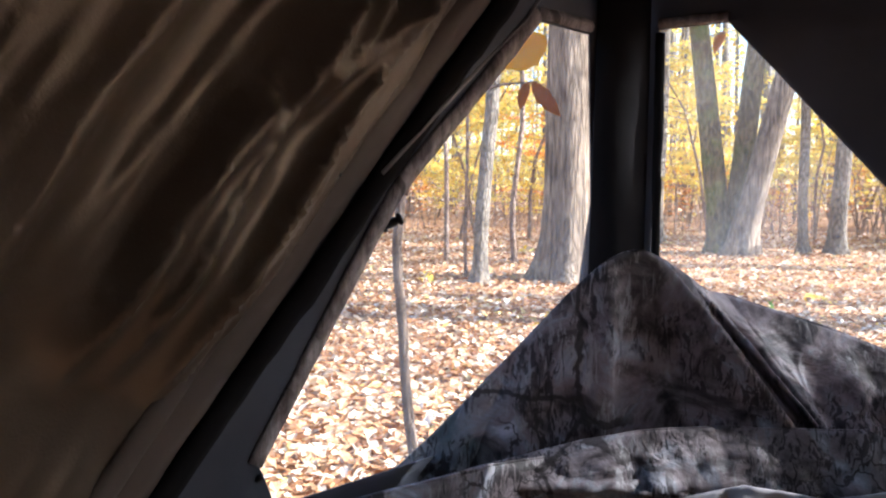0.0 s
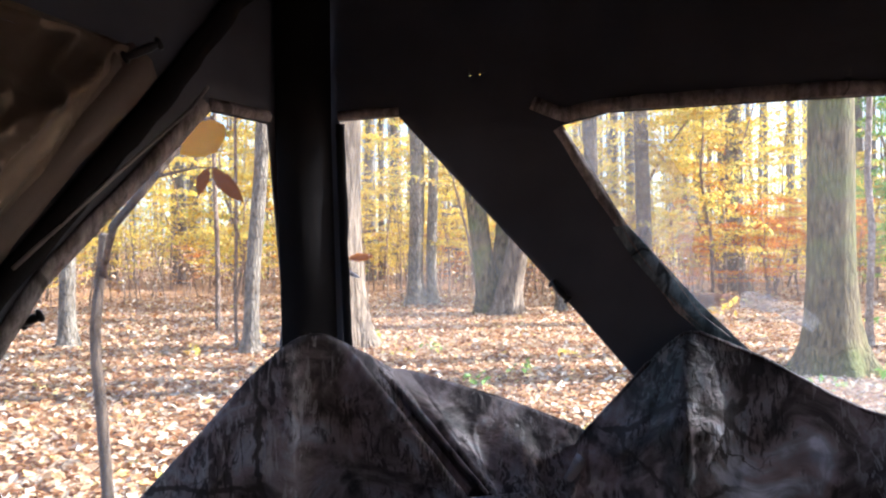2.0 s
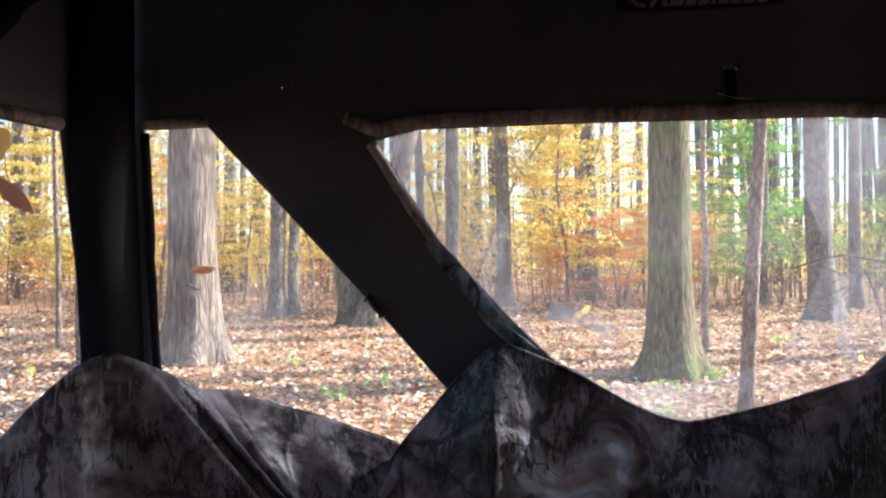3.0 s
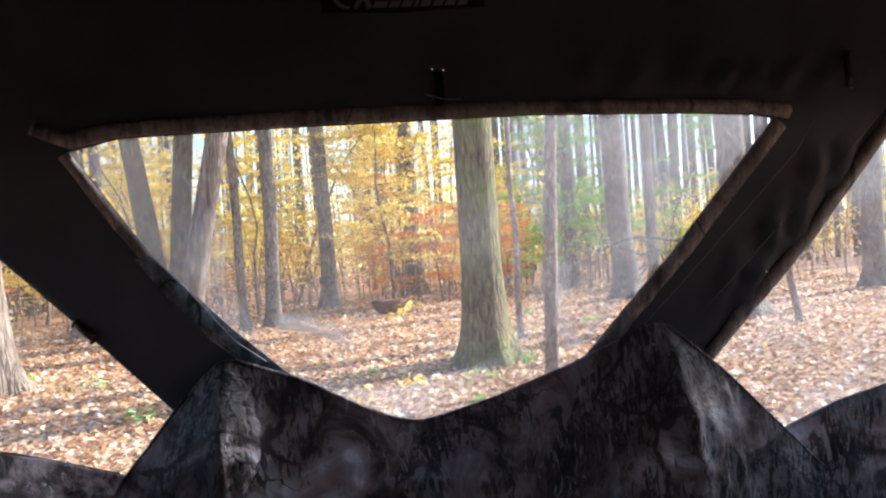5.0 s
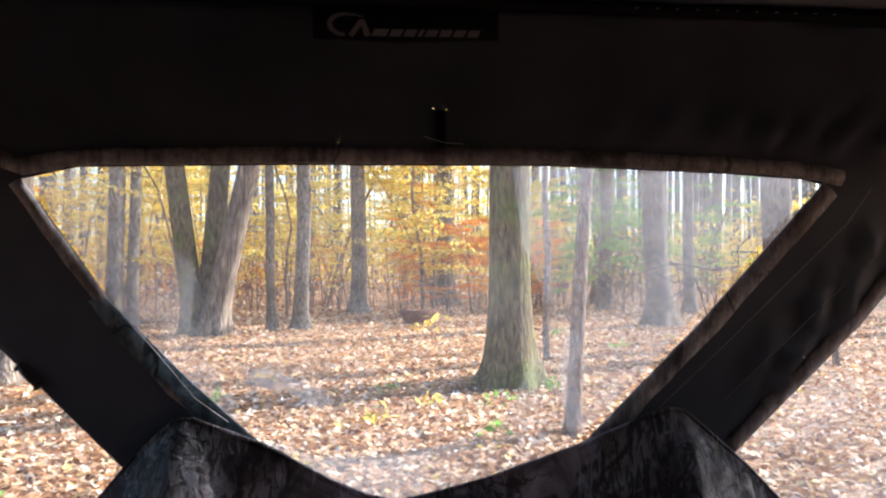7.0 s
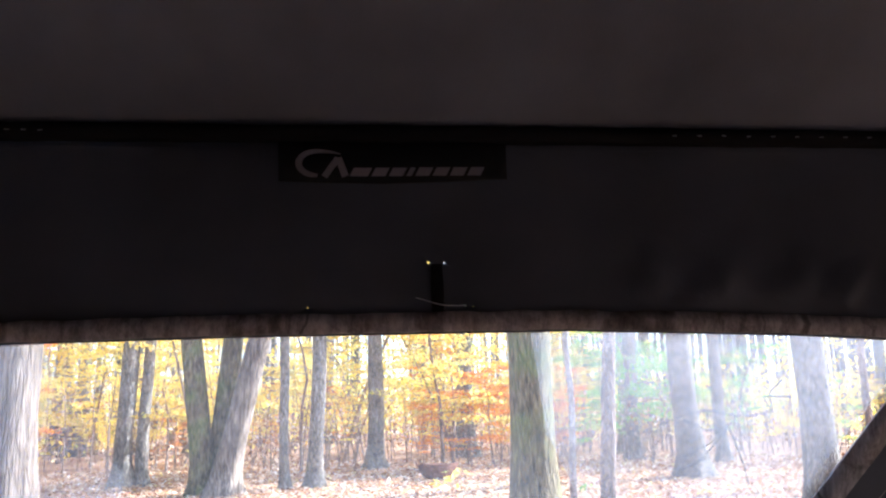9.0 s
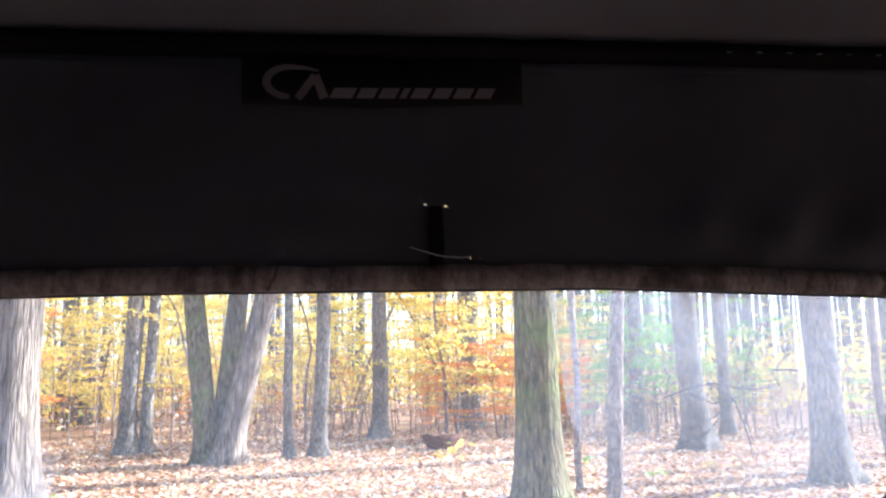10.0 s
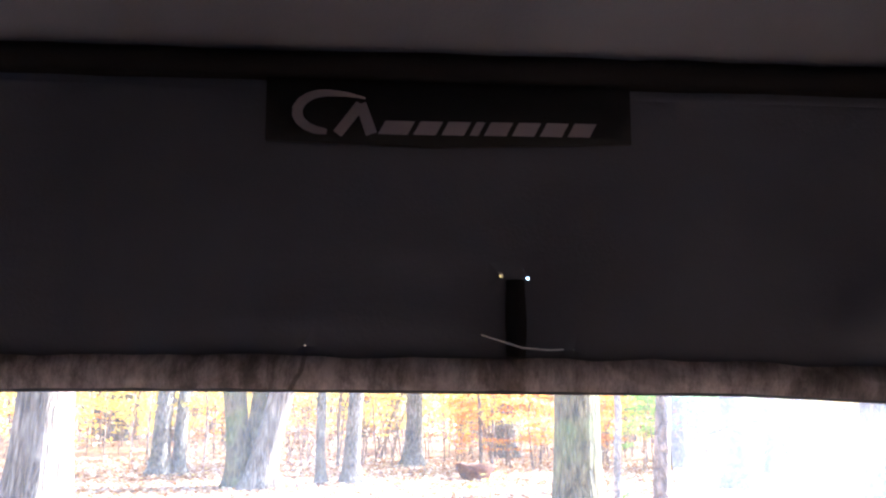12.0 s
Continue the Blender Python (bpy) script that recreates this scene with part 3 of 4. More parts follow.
tagged(obj("window_net", sheet(north, TRI_W, step=0.05, off=-0.012, thick=0.0004, wrinkle=0.004), NET_VEIL), "fine see-through net in the narrow window", "net")

# ---- flaps of printed cloth let down inside the windows ----
def hem(name, line, r, mat, parent, text=""):
    """The rolled edge of a flap."""
    pts = [lerp_line(line, k / 60) for k in range(61)]
    return part(name, tube(bmesh.new(), pts, [r * (1 + 0.25 * n3(k * 0.3, r, 2)) for k in range(61)], 7), mat, parent, text)


flap = tagged(new("window_flap"), "printed camo cloth flap sagging below the wide window", "window flap")
top = [north(u, z, o) for u, z, o in ((-0.465, 0.725, 0.03), (-0.415, 0.815, 0.03), (-0.33, 0.915, 0.025), (-0.285, 0.957, 0.018), (-0.272, 0.963, 0.016), (-0.18, 0.925, 0.02), (-0.104, 0.882, 0.03), (-0.06, 0.862, 0.033), (-0.03, 0.856, 0.035), (0.0, 0.860, 0.034), (0.08, 0.880, 0.03), (0.19, 0.914, 0.02), (0.295, 0.957, 0.016), (0.318, 0.958, 0.016), (0.40, 0.888, 0.025), (0.57, 0.72, 0.03))]
mid = {f: north(u, z, o) for f, u, z, o in ((0.0, -0.455, 0.715, 0.03), (0.12, -0.37, 0.72, 0.05), (0.235, -0.285, 0.72, 0.075), (0.30, -0.22, 0.70, 0.07), (0.48, 0.0, 0.68, 0.10), (0.66, 0.24, 0.70, 0.07), (0.735, 0.345, 0.70, 0.075), (0.86, 0.46, 0.66, 0.05), (1.0, 0.60, 0.60, 0.03))}
low = [north(u, z, o) for u, z, o in ((-0.45, 0.40, 0.03), (0.0, 0.38, 0.05), (0.62, 0.40, 0.03))]
cloth = part("cloth", drape([top, mid, low], 220, 56, 0.004, 1.0, profile=[(0, 0), (0.06, 0.010), (0.12, 0.018), (0.18, 0.036), (0.232, 0.054), (0.250, 0.046), (0.30, 0.020), (0.38, 0.010), (0.47, 0.026), (0.60, 0.008), (0.67, 0.012), (0.70, 0.024), (0.735, 0.044), (0.76, 0.034), (0.81, 0.022), (0.86, 0.006), (0.91, 0.010), (1.0, 0)]), CAMO, flap)
hem("hem", [p + Vector((0, -0.002, 0.001)) for p in top], 0.0030, CAMO, cloth)
# the strip is coloured pale as the flap's lit underside
part("edging", ribbon(north, [(-0.466, 0.716), (-0.446, 0.752), (-0.422, 0.792)], -0.013, 0.066, 0.001, 30, 0.002), LIT_PALE, cloth, "edging strip, its lit underside painted pale")
tab = [north(u, z, 0.088) for u, z in ((-0.475, 0.716), (-0.455, 0.722), (-0.428, 0.730))]
part("tab", tube(bmesh.new(), tab, [0.007, 0.011, 0.006], 6), WHITE, flap, "white plastic tab")
ring = [north(-0.467 + 0.012 * math.cos(a), 0.700 + 0.018 * math.sin(a), 0.090) for a in [k / 12 * math.tau for k in range(13)]]
part("ring", tube(bmesh.new(), ring, [0.002] * 13, 6), PLASTIC, flap, "black ring")

flap2 = tagged(new("window_flap"), "printed camo cloth flap gathered to a peak in the corner", "window flap")
top = [(-0.99, -0.26, 0.69), (-0.955, -0.227, 0.73), (-0.86, -0.172, 0.845), (-0.80, -0.145, 0.918), (-0.765, -0.13, 0.952), (-0.742, -0.117, 0.966), (-0.724, -0.100, 0.965), (-0.708, -0.075, 0.952), (-0.69, -0.03, 0.93), (-0.672, 0.015, 0.905), (-0.655, 0.04, 0.900), (-0.53, 0.068, 0.862), (-0.42, 0.08, 0.822), (-0.40, 0.082, 0.805)]
mid = {0.0: (-0.99, -0.26, 0.62), 0.25: (-0.93, -0.20, 0.66), 0.44: (-0.761, -0.109, 0.751), 0.52: (-0.569, -0.028, 0.753), 0.58: (-0.542, -0.017, 0.757), 0.75: (-0.52, -0.01, 0.748), 1.0: (-0.435, 0.03, 0.73)}
low = [(-0.98, -0.26, 0.40), (-0.76, -0.05, 0.42), (-0.42, 0.06, 0.46)]
FOLDS = [(0, 0), (0.2, 0.012), (0.40, 0.014), (0.43, 0.016), (0.46, -0.012), (0.485, -0.016), (0.505, 0.008), (0.52, 0.030), (0.535, -0.022), (0.57, -0.016), (0.60, 0.014), (0.625, -0.014), (0.68, 0.008), (0.76, -0.004), (0.85, 0.012), (0.90, -0.002), (1.0, 0)]
cloth = part("cloth", drape([top, mid, low], 280, 60, 0.004, 4.0, profile=FOLDS, inward=(0.6, -0.8, 0)), CAMO, flap2)
hem("hem", [Vector(p) + Vector((0.001, -0.001, 0.001)) for p in top], 0.0016, CAMO, cloth)

flap3 = tagged(new("window_flap"), "printed camo cloth flap folded over below the side window", "window flap")
top = [west(s, z, o) for s, z, o in ((0.70, 0.66, 0.03), (0.45, 0.725, 0.04), (0.2, 0.722, 0.10), (-0.02, 0.712, 0.17))]
low = [west(s, z, o) for s, z, o in ((0.70, 0.4, 0.03), (0.2, 0.4, 0.10), (-0.02, 0.4, 0.17))]
cloth = part("cloth", drape([top, low], 70, 20, 0.006, 7.0), CAMO, flap3)
hem("hem", top, 0.0030, CAMO, cloth)
CREASE = [(-0.90, -0.23, 0.70), (-0.78, -0.165, 0.737), (-0.71, -0.13, 0.752), (-0.63, -0.085, 0.757), (-0.585, -0.065, 0.755), (-0.48, -0.03, 0.760), (-0.44, -0.01, 0.742)]
skirt = tagged(new("window_flap"), "crumpled camo cloth skirt creased across the corner", "window flap")
low = [(p[0] + 0.01, p[1] - 0.01, 0.655 + 0.007 * k) for k, p in enumerate(CREASE)]
cloth = part("cloth", drape([CREASE, [(p[0] + 0.014, p[1] - 0.022, 0.69) for p in CREASE], low], 90, 30, 0.010, 12.0), CAMO, skirt)
hem("hem", CREASE, 0.0025, CAMO, cloth)

# daylight on this hanging cloth is put into its pale colour
lining = tagged(new("flap_lining"), "crumpled lining cloth under the corner flap, painted pale as sunlit", "lining")
top = [(-0.69, -0.14, 0.672), (-0.60, -0.11, 0.700), (-0.51, -0.08, 0.690), (-0.42, -0.05, 0.712)]
part("cloth", drape([top, [(p[0], p[1], 0.638 + 0.01 * (k % 2)) for k, p in enumerate(top)]], 60, 10, 0.014, 15.0), LIT_PALE, lining)
flap4 = tagged(new("window_flap"), "printed camo cloth flap below the corner window", "window flap")
top = [north(u, z, 0.01) for u, z in ((0.48, 0.73), (0.515, 0.778), (0.60, 0.812), (0.721, 0.84), (0.85, 0.86))]
low = [north(u, z, 0.02) for u, z in ((0.48, 0.4), (0.85, 0.4))]
cloth = part("cloth", drape([top, low], 40, 20, 0.008, 9.0), CAMO, flap4)
hem("hem", top, 0.0035, CAMO, cloth)

# the closed side window: a wrinkled curtain, its pleats slanting with the wall's strap
# each crease: the points that it runs through (along the wall, height), how far it stands out, how broad it is
CREASES = [
    ([(0.43, 1.235), (0.66, 0.895)], 0.028, 0.045),
    ([(0.53, 1.115), (0.59, 1.05), (0.70, 0.90)], 0.018, 0.028),
    ([(0.345, 1.235), (0.46, 1.085), (0.62, 0.87)], 0.030, 0.032),
    ([(0.30, 1.235), (0.43, 1.06), (0.57, 0.875)], 0.022, 0.020),
    ([(0.56, 1.26), (0.80, 0.92)], 0.015, 0.050),
    ([(0.27, 1.265), (0.40, 1.185), (0.52, 1.09)], 0.016, 0.026),
    ([(0.72, 1.26), (0.90, 0.95)], 0.014, 0.060),
    ([(0.44, 1.075), (0.60, 0.865)], 0.014, 0.015),
    ([(0.40, 1.225), (0.50, 1.10)], 0.014, 0.018),
]


def crease(line, s, z):
    """How far (s, z) lies from a line on the wall, which side of it, and how far along."""
    best = (9.0, 1.0, 0.0)
    for k, ((s0, z0), (s1, z1)) in enumerate(zip(line, line[1:])):
        ds, dz = s1 - s0, z1 - z0
        f = min(1.0, max(0.0, ((s - s0) * ds + (z - z0) * dz) / (ds * ds + dz * dz)))
        d = math.hypot(s - s0 - f * ds, z - z0 - f * dz)
        if d < best[0]:
            best = (d, (s - s0) * dz - (z - z0) * ds, (k + f) / (len(line) - 1))
    return best


def pleated_west(s, z, off=0.0):
    """The curtain on the side wall: creases that fan from its top corner, steep towards the window, gentle behind."""
    ws = s + 0.006 * n3(s, z, 31, 8.0)
    wz = z + 0.006 * n3(s, z, 41, 8.0)
    out = 0.0
    for line, high, wide in CREASES:
        d, side, f = crease(line, ws, wz)
        ends = min(1.0, 6.0 * f + 0.15, 5.0 * (1.0 - f))
        out += 1.5 * high * ends * math.exp(-d / (wide * (0.30 if side > 0 else 1.0)))
    across = (s - 0.28) * 0.77 + (z - 1.23) * 0.64
    edge = min(1.0, max(0.0, across + 0.012) * 22)
    along = (s - 0.28) * 0.64 - (z - 1.23) * 0.77
    bent = across + 0.25 * across * along + 0.020 * n3(along * 3.0, across * 2.0, 31)
    fine = max(0.0, 1 - 2.4 * abs(n3(bent * 30, along * 1.6, 13))) ** 2
    return west(s, z, off + edge * (out + 0.009 * fine * max(0.0, 0.5 + n3(s, z, 17, 5.0))) + 0.006 * n3(s * 1.0, z * 0.6, 8, 16.0))


curtain = tagged(obj("window_curtain", sheet(pleated_west, [(0.25, 1.285), (0.275, 1.23), (0.478, 0.98), (0.66, 0.78), (0.96, 0.76), (1.26, 1.285)], step=0.0065, off=0.010, wrinkle=0.003, wave=7.0), CURTAIN), "wrinkled brown camo curtain closing the side window", "curtain")

# label sewn under the roof seam; its lettering is drawn as plain bars
label = tagged(new("label_patch"), "black cloth label with pale swoosh and bars", "label")
patch = part("patch", sheet(north, [(-0.125, 1.424), (-0.124, 1.387), (-0.03, 1.385), (0.084, 1.390), (0.084, 1.423)], step=0.03, off=0.006, wrinkle=0.0006), PATCH, label)


def band_on(line, widths, off):
    """A flat printed stroke on the label."""
    bm = bmesh.new()
    pts = [Vector((*q, 0)) for q in line]
    rows = []
    for k, p in enumerate(pts):
        d = (pts[min(k + 1, len(pts) - 1)] - pts[max(0, k - 1)]).normalized()
        side = Vector((-d.y, d.x, 0)) * widths[k] / 2
        a, c = p + side, p - side
        rows.append([bm.verts.new(north(a.x, a.y, off)), bm.verts.new(north(c.x, c.y, off))])
    for r0, r1 in zip(rows, rows[1:]):
        bm.faces.new((r0[0], r0[1], r1[1], r1[0]))
    bmesh.ops.recalc_face_normals(bm, faces=bm.faces)
    bmesh.ops.solidify(bm, geom=bm.faces[:], thickness=0.0008)
    return bm


arc = [(-0.089 + 0.017 * math.cos(a) * (1.0 if a > 1.6 else 1.9), 1.4018 + 0.0115 * math.sin(a)) for a in [radians(q) for q in range(50, 271, 20)]]
part("swoosh", band_on(arc, [0.001, 0.0025, 0.004, 0.0045, 0.005, 0.0055, 0.006, 0.006, 0.0055, 0.005, 0.0045, 0.003], 0.0125), PRINT, patch, "pale grey swoosh", False)
part("printed_bar", band_on([(-0.083, 1.3892), (-0.0705, 1.4070)], [0.0055, 0.0060], 0.0125), PRINT, patch, "pale grey bar", False)
part("printed_bar", band_on([(-0.0705, 1.4070), (-0.0640, 1.3895)], [0.0060, 0.0065], 0.0130), PRINT, patch, "pale grey bar", False)
u = -0.0605
for k, w in enumerate((0.0165, 0.0125, 0.0125, 0.0048, 0.0125, 0.0125, 0.0125, 0.0125)):
    bm = bmesh.new()
    base = 1.3902 + 0.00018 * k
    bm.faces.new([bm.verts.new(north(a, c, 0.0115)) for a, c in ((u, base), (u + w, base), (u + w + 0.0040, base + 0.0078), (u + 0.0040, base + 0.0078))])
    bmesh.ops.recalc_face_normals(bm, faces=bm.faces)
    bmesh.ops.solidify(bm, geom=bm.faces[:], thickness=0.0008)
    part("printed_bar", bm, PRINT, patch, "pale grey bar", False)
    u += w + 0.0033

# roof seam, its black also painting the piping's shadow; pocket strap and loose thread over the window
part("seam_and_shadow", ribbon(north, [(-0.80, 1.424), (0.0, 1.425), (0.86, 1.423)], 0.014, 0.012, 0.006, 60), SEAM, wall_north)
part("strap", ribbon(north, [(0.0125, 1.268), (0.0125, 1.31)][::-1], 0.011, 0.006, 0.002, 8), SEAM, wall_north)
part("thread", tube(bmesh.new(), [north(u, z, 0.012) for u, z in ((-0.002, 1.279), (0.008, 1.276), (0.02, 1.2725), (0.034, 1.2715), (0.042, 1.272))], [0.0005] * 5, 5), WHITE, wall_north, "loose pale thread")
part("binding", ribbon(north, [(-0.742, 1.245), (-0.752, 1.08), (-0.765, 0.80)], 0.012, 0.004, 0.003, 30), SEAM, wall_north)
part("binding", sheet(north, [(-0.192, 0.930), (-0.207, 0.944), (-0.268, 1.005), (-0.300, 1.042), (-0.332, 1.078), (-0.352, 1.100), (-0.372, 1.098), (-0.345, 1.055), (-0.315, 1.020), (-0.283, 0.985), (-0.255, 0.950), (-0.240, 0.915)], step=0.015, off=0.007, thick=0.002, wrinkle=0.002, wave=30), BLUE_NET, wall_north, "blue-grey net strip")
part("stitching", tube(bmesh.new(), [north(u, z, 0.012) for u, z in ((0.691, 1.287), (0.60, 1.19), (0.501, 1.095), (0.457, 1.049), (0.374, 0.965))], [0.0005] * 5, 5), PALE, wall_north, "pale stitched line")
part("stitching", tube(bmesh.new(), [north(u, z, 0.010) for u, z in ((0.535, 1.225), (0.51, 1.183), (0.364, 1.030), (0.28, 0.945))], [0.0004] * 4, 5), PALE, wall_north, "pale stitched line")
part("stitching", tube(bmesh.new(), [north(u, z, 0.012) for u, z in ((-0.335, 1.082), (-0.30, 1.038), (-0.262, 0.985), (-0.225, 0.955))], [0.0008] * 4, 5), PALE, wall_north, "pale stitched line")
# the cord is coloured pale to draw its highlight beside the black strap
part("cord", tube(bmesh.new(), [west(s, z, 0.014) for s, z in ((0.14, 1.262), (0.165, 1.233), (0.26, 1.15), (0.366, 1.057))], [0.0022] * 4, 6), PALE, wall_west, "taut cord, highlight in its pale colour")
part("facing", ribbon(west, [(0.70, 0.755), (0.50, 0.985), (0.30, 1.228), (0.245, 1.29)], 0.046, 0.008, 0.010, 50, 0.002), CURTAIN_DARK, wall_west, "brown cloth facing strip")
part("strap", ribbon(west, [(0.655, 0.735), (0.455, 0.955), (0.262, 1.19), (0.19, 1.275), (0.10, 1.38), (0.06, 1.42)], 0.026, 0.010, 0.006, 50, 0.002), SEAM, wall_west, "black webbing strap")
part("binding", ribbon(west, [(0.262, 1.262), (0.30, 1.215), (0.50, 0.97), (0.68, 0.75)][::-1], -0.028, 0.012, 0.004, 40), CURTAIN_DARK, wall_west, "brown camo binding")
part("tag", tube(bmesh.new(), [north(0.462, 1.026, 0.008), north(0.470, 1.021, 0.010), north(0.478, 1.018, 0.008)], [0.0010, 0.0018, 0.0010], 6), WHITE, wall_north, "small white tag")
# pale dots painted for light through needle holes along the roof seam
for k in range(22):
    u = -0.47 + k * 0.014 if k < 11 else 0.24 + (k - 11) * 0.024
    part("hole_light", tube(bmesh.new(), [north(u, 1.4285 + 0.001 * n3(k, 1, 1, 0.7), 0.0195), north(u + 0.004, 1.4285, 0.0195)], [0.0006, 0.0006], 5), PALE, wall_north, "pale dot for light through a needle hole")


def toggle(p, along, length, text):
    """A black plastic toggle: a bar with flared ends and a fixing loop."""
    t = tagged(new("toggle"), text, "toggle", "blind toggles")
    p, along = Vector(p), Vector(along).normalized()
    a, c = p - along * length / 2, p + along * length / 2
    bar = part("bar", tube(bmesh.new(), [a, a.lerp(c, 0.3), a.lerp(c, 0.7), c], [0.0035, 0.0050, 0.0050, 0.0035], 10), PLASTIC, t)
    side = along.cross(Vector((0, 1, 0.2))).normalized()
    for q in (a, c):
        part("end_cap", tube(bmesh.new(), [q - side * 0.0065, q - side * 0.003, q + side * 0.003, q + side * 0.0065], [0.002, 0.0035, 0.0035, 0.002], 8), PLASTIC, bar)
    return t


toggle(north(0.589, 1.291, 0.009), (0, 0, 1), 0.046, "small black plastic toggle on the wall cloth")
toggle((-0.920, -0.366, 1.006), (0.75, 0.1, 0.35), 0.020, "black plastic hook at the narrow window's edge")
toggle((-0.830, -0.314, 1.276), (0.7, 0.4, 0.4), 0.036, "black knotted toggle at the curtain's top corner")
toggle((-0.925, -0.475, 1.035), (0.4, 0.2, 0.8), 0.050, "black strap buckle on the side wall")
toggle(north(-0.442, 1.013, 0.004), (0.55, 0, -0.6), 0.030, "frayed black toggle on the slanting wall strap")
toggle((-1.0, -0.50, 0.772), (0.5, 0.3, -0.5), 0.03, "black toggle at the foot of the side window")

# ---- trees ----
def trunk_mesh(bm, x, y, r, h, lean=(0, 0), flare=1.7, sides=18, rough=0.08, seed=0.0, z0=0.0, taper=0.55, wig=0.0):
    rings = [0, 0.06, 0.14, 0.26, 0.45, 0.8, 1.2, 1.8, 2.6, 3.6, 5, 7, 9, 12, 15, 18]
    rings = [k for k in rings if k < h] + [h]
    prev = None
    for k, z in enumerate(rings):
        f = z / h
        rad = r * (1 - (1 - taper) * f) * (1 + (flare - 1) * math.exp(-z / (r * 1.3 + 0.03)))
        cx = x + lean[0] * z + wig * n3(z * 0.7, seed, 1)
        cy = y + lean[1] * z + wig * n3(z * 0.7, seed, 9)
        ring = []
        for i in range(sides):
            a = i / sides * math.tau
            lobes = 1 + (0.28 * math.exp(-z / (r + 0.02)) * math.sin(a * 5 + seed * 7) + rough * n3(math.cos(a) * 2, math.sin(a) * 2, z * 0.9 + seed * 3)) 
            ring.append(bm.verts.new((cx + math.cos(a) * rad * lobes, cy + math.sin(a) * rad * lobes, z0 + z - (0.06 if k == 0 else 0))))
        if prev:
            for i in range(sides):
                bm.faces.new((prev[i], prev[(i + 1) % sides], ring[(i + 1) % sides], ring[i]))
        prev = ring
    bm.faces.new(prev)
    return bm


def leaf_quads(rng, centres, spread, per, size, flat=0.35):
    """Folded leaves scattered round centres."""
    verts, faces = [], []
    for c in centres:
        for _ in range(per):
            p = Vector(c) + Vector((rng.gauss(0, spread), rng.gauss(0, spread), rng.gauss(0, spread * flat)))
            e = Euler((rng.gauss(0, 0.6), rng.gauss(0, 0.6), rng.uniform(0, 6.3))).to_matrix()
            s = size * rng.uniform(0.6, 1.3)
            k = len(verts)
            for q in ((-0.5, 0, 0), (0, -0.28, 0.08), (0.5, 0, -0.06), (0, 0.28, 0.08)):
                verts.append(p + e @ (Vector(q) * s))
            faces += [(k, k + 1, k + 2), (k, k + 2, k + 3)]
    return verts, faces


rng = random.Random(5)


def limb_points(rng, start, heading, length, n=5, droop=0.0):
    pts, p, d = [Vector(start)], Vector(start), Vector(heading).normalized()
    for k in range(n):
        d = (d + Vector((rng.gauss(0, 0.14), rng.gauss(0, 0.14), rng.gauss(0, 0.08) - droop))).normalized()
        p = p + d * length / n
        pts.append(p.copy())
    return pts


def one_mesh(name, bm, mat):
    me = bpy.data.meshes.new(name)
    bm.to_mesh(me)
    bm.free()
    me.materials.append(mat)
    return me


def crown_meshes(seed):
    """Limbs and leaves of a tall tree's crown, about its foot."""
    r = random.Random(seed)
    centres, made = [], []
    for k in range(13):
        a, z = r.uniform(0, 6.3), r.uniform(6.5, 13)
        pts = limb_points(r, (0, 0, z), (math.cos(a), math.sin(a), 0.5), r.uniform(2.0, 3.6))
        made.append(("limb", one_mesh("limb", tube(bmesh.new(), pts, [0.06, 0.05, 0.04, 0.03, 0.02, 0.01], 5), BARK_GREY)))
        centres += pts[2:]
    v, f = leaf_quads(r, centres, 0.6, 9, 0.14, 0.6)
    crown = bpy.data.meshes.new("crown")
    crown.from_pydata(v, [], f)
    crown.materials.append(CANOPY)
    return made + [("crown", crown)]


CROWNS = [crown_meshes(s) for s in (11, 12, 13)]


def tree(x, y, r, h, mat, text, seed, crown=True, **more):
    t = tagged(new("tree"), text, "tree", "forest trees")
    t.location = (x, y, mound(x, y))
    ob = part("trunk", trunk_mesh(bmesh.new(), 0, 0, r, h, seed=seed, **more), mat, t)
    if crown:
        lean = more.get("lean", (0, 0))
        for name, me in CROWNS[int(seed * 7) % 3]:
            c = new(name, me)
            c.parent = t
            c.location = (lean[0] * 9, lean[1] * 9, 0)
            c.rotation_euler = (0, 0, seed * 2.4)
    return t


tree(1.29, 5.97, 0.188, 15, BARK_MOSS, "thick mossy trunk with flared roots on the leaf litter", 0.3, flare=1.9, rough=0.06, sides=32, taper=0.6)
tree(-3.41, 6.95, 0.255, 16, BARK_SHAG, "thick trunk with pale shaggy bark among fallen leaves", 1.1, flare=1.6, rough=0.14, sides=32, taper=0.6)
m3 = tagged(new("tree"), "old tree of three mossy trunks parting near the ground", "tree", "forest trees")
m3.location = (-2.40, 11.2, mound(-2.4, 11.2))
part("trunk", trunk_mesh(bmesh.new(), -0.10, 0.05, 0.165, 14, seed=0.4, lean=(-0.13, 0.02), sides=24), BARK_MOSS, m3)
part("trunk", trunk_mesh(bmesh.new(), 0.0, 0.22, 0.165, 14, seed=0.7, lean=(0.085, 0.03), sides=24), BARK_MOSS, m3)
part("trunk", trunk_mesh(bmesh.new(), 0.13, -0.05, 0.185, 14, seed=0.9, lean=(0.225, 0.0), sides=24), BARK_SHAG, m3)
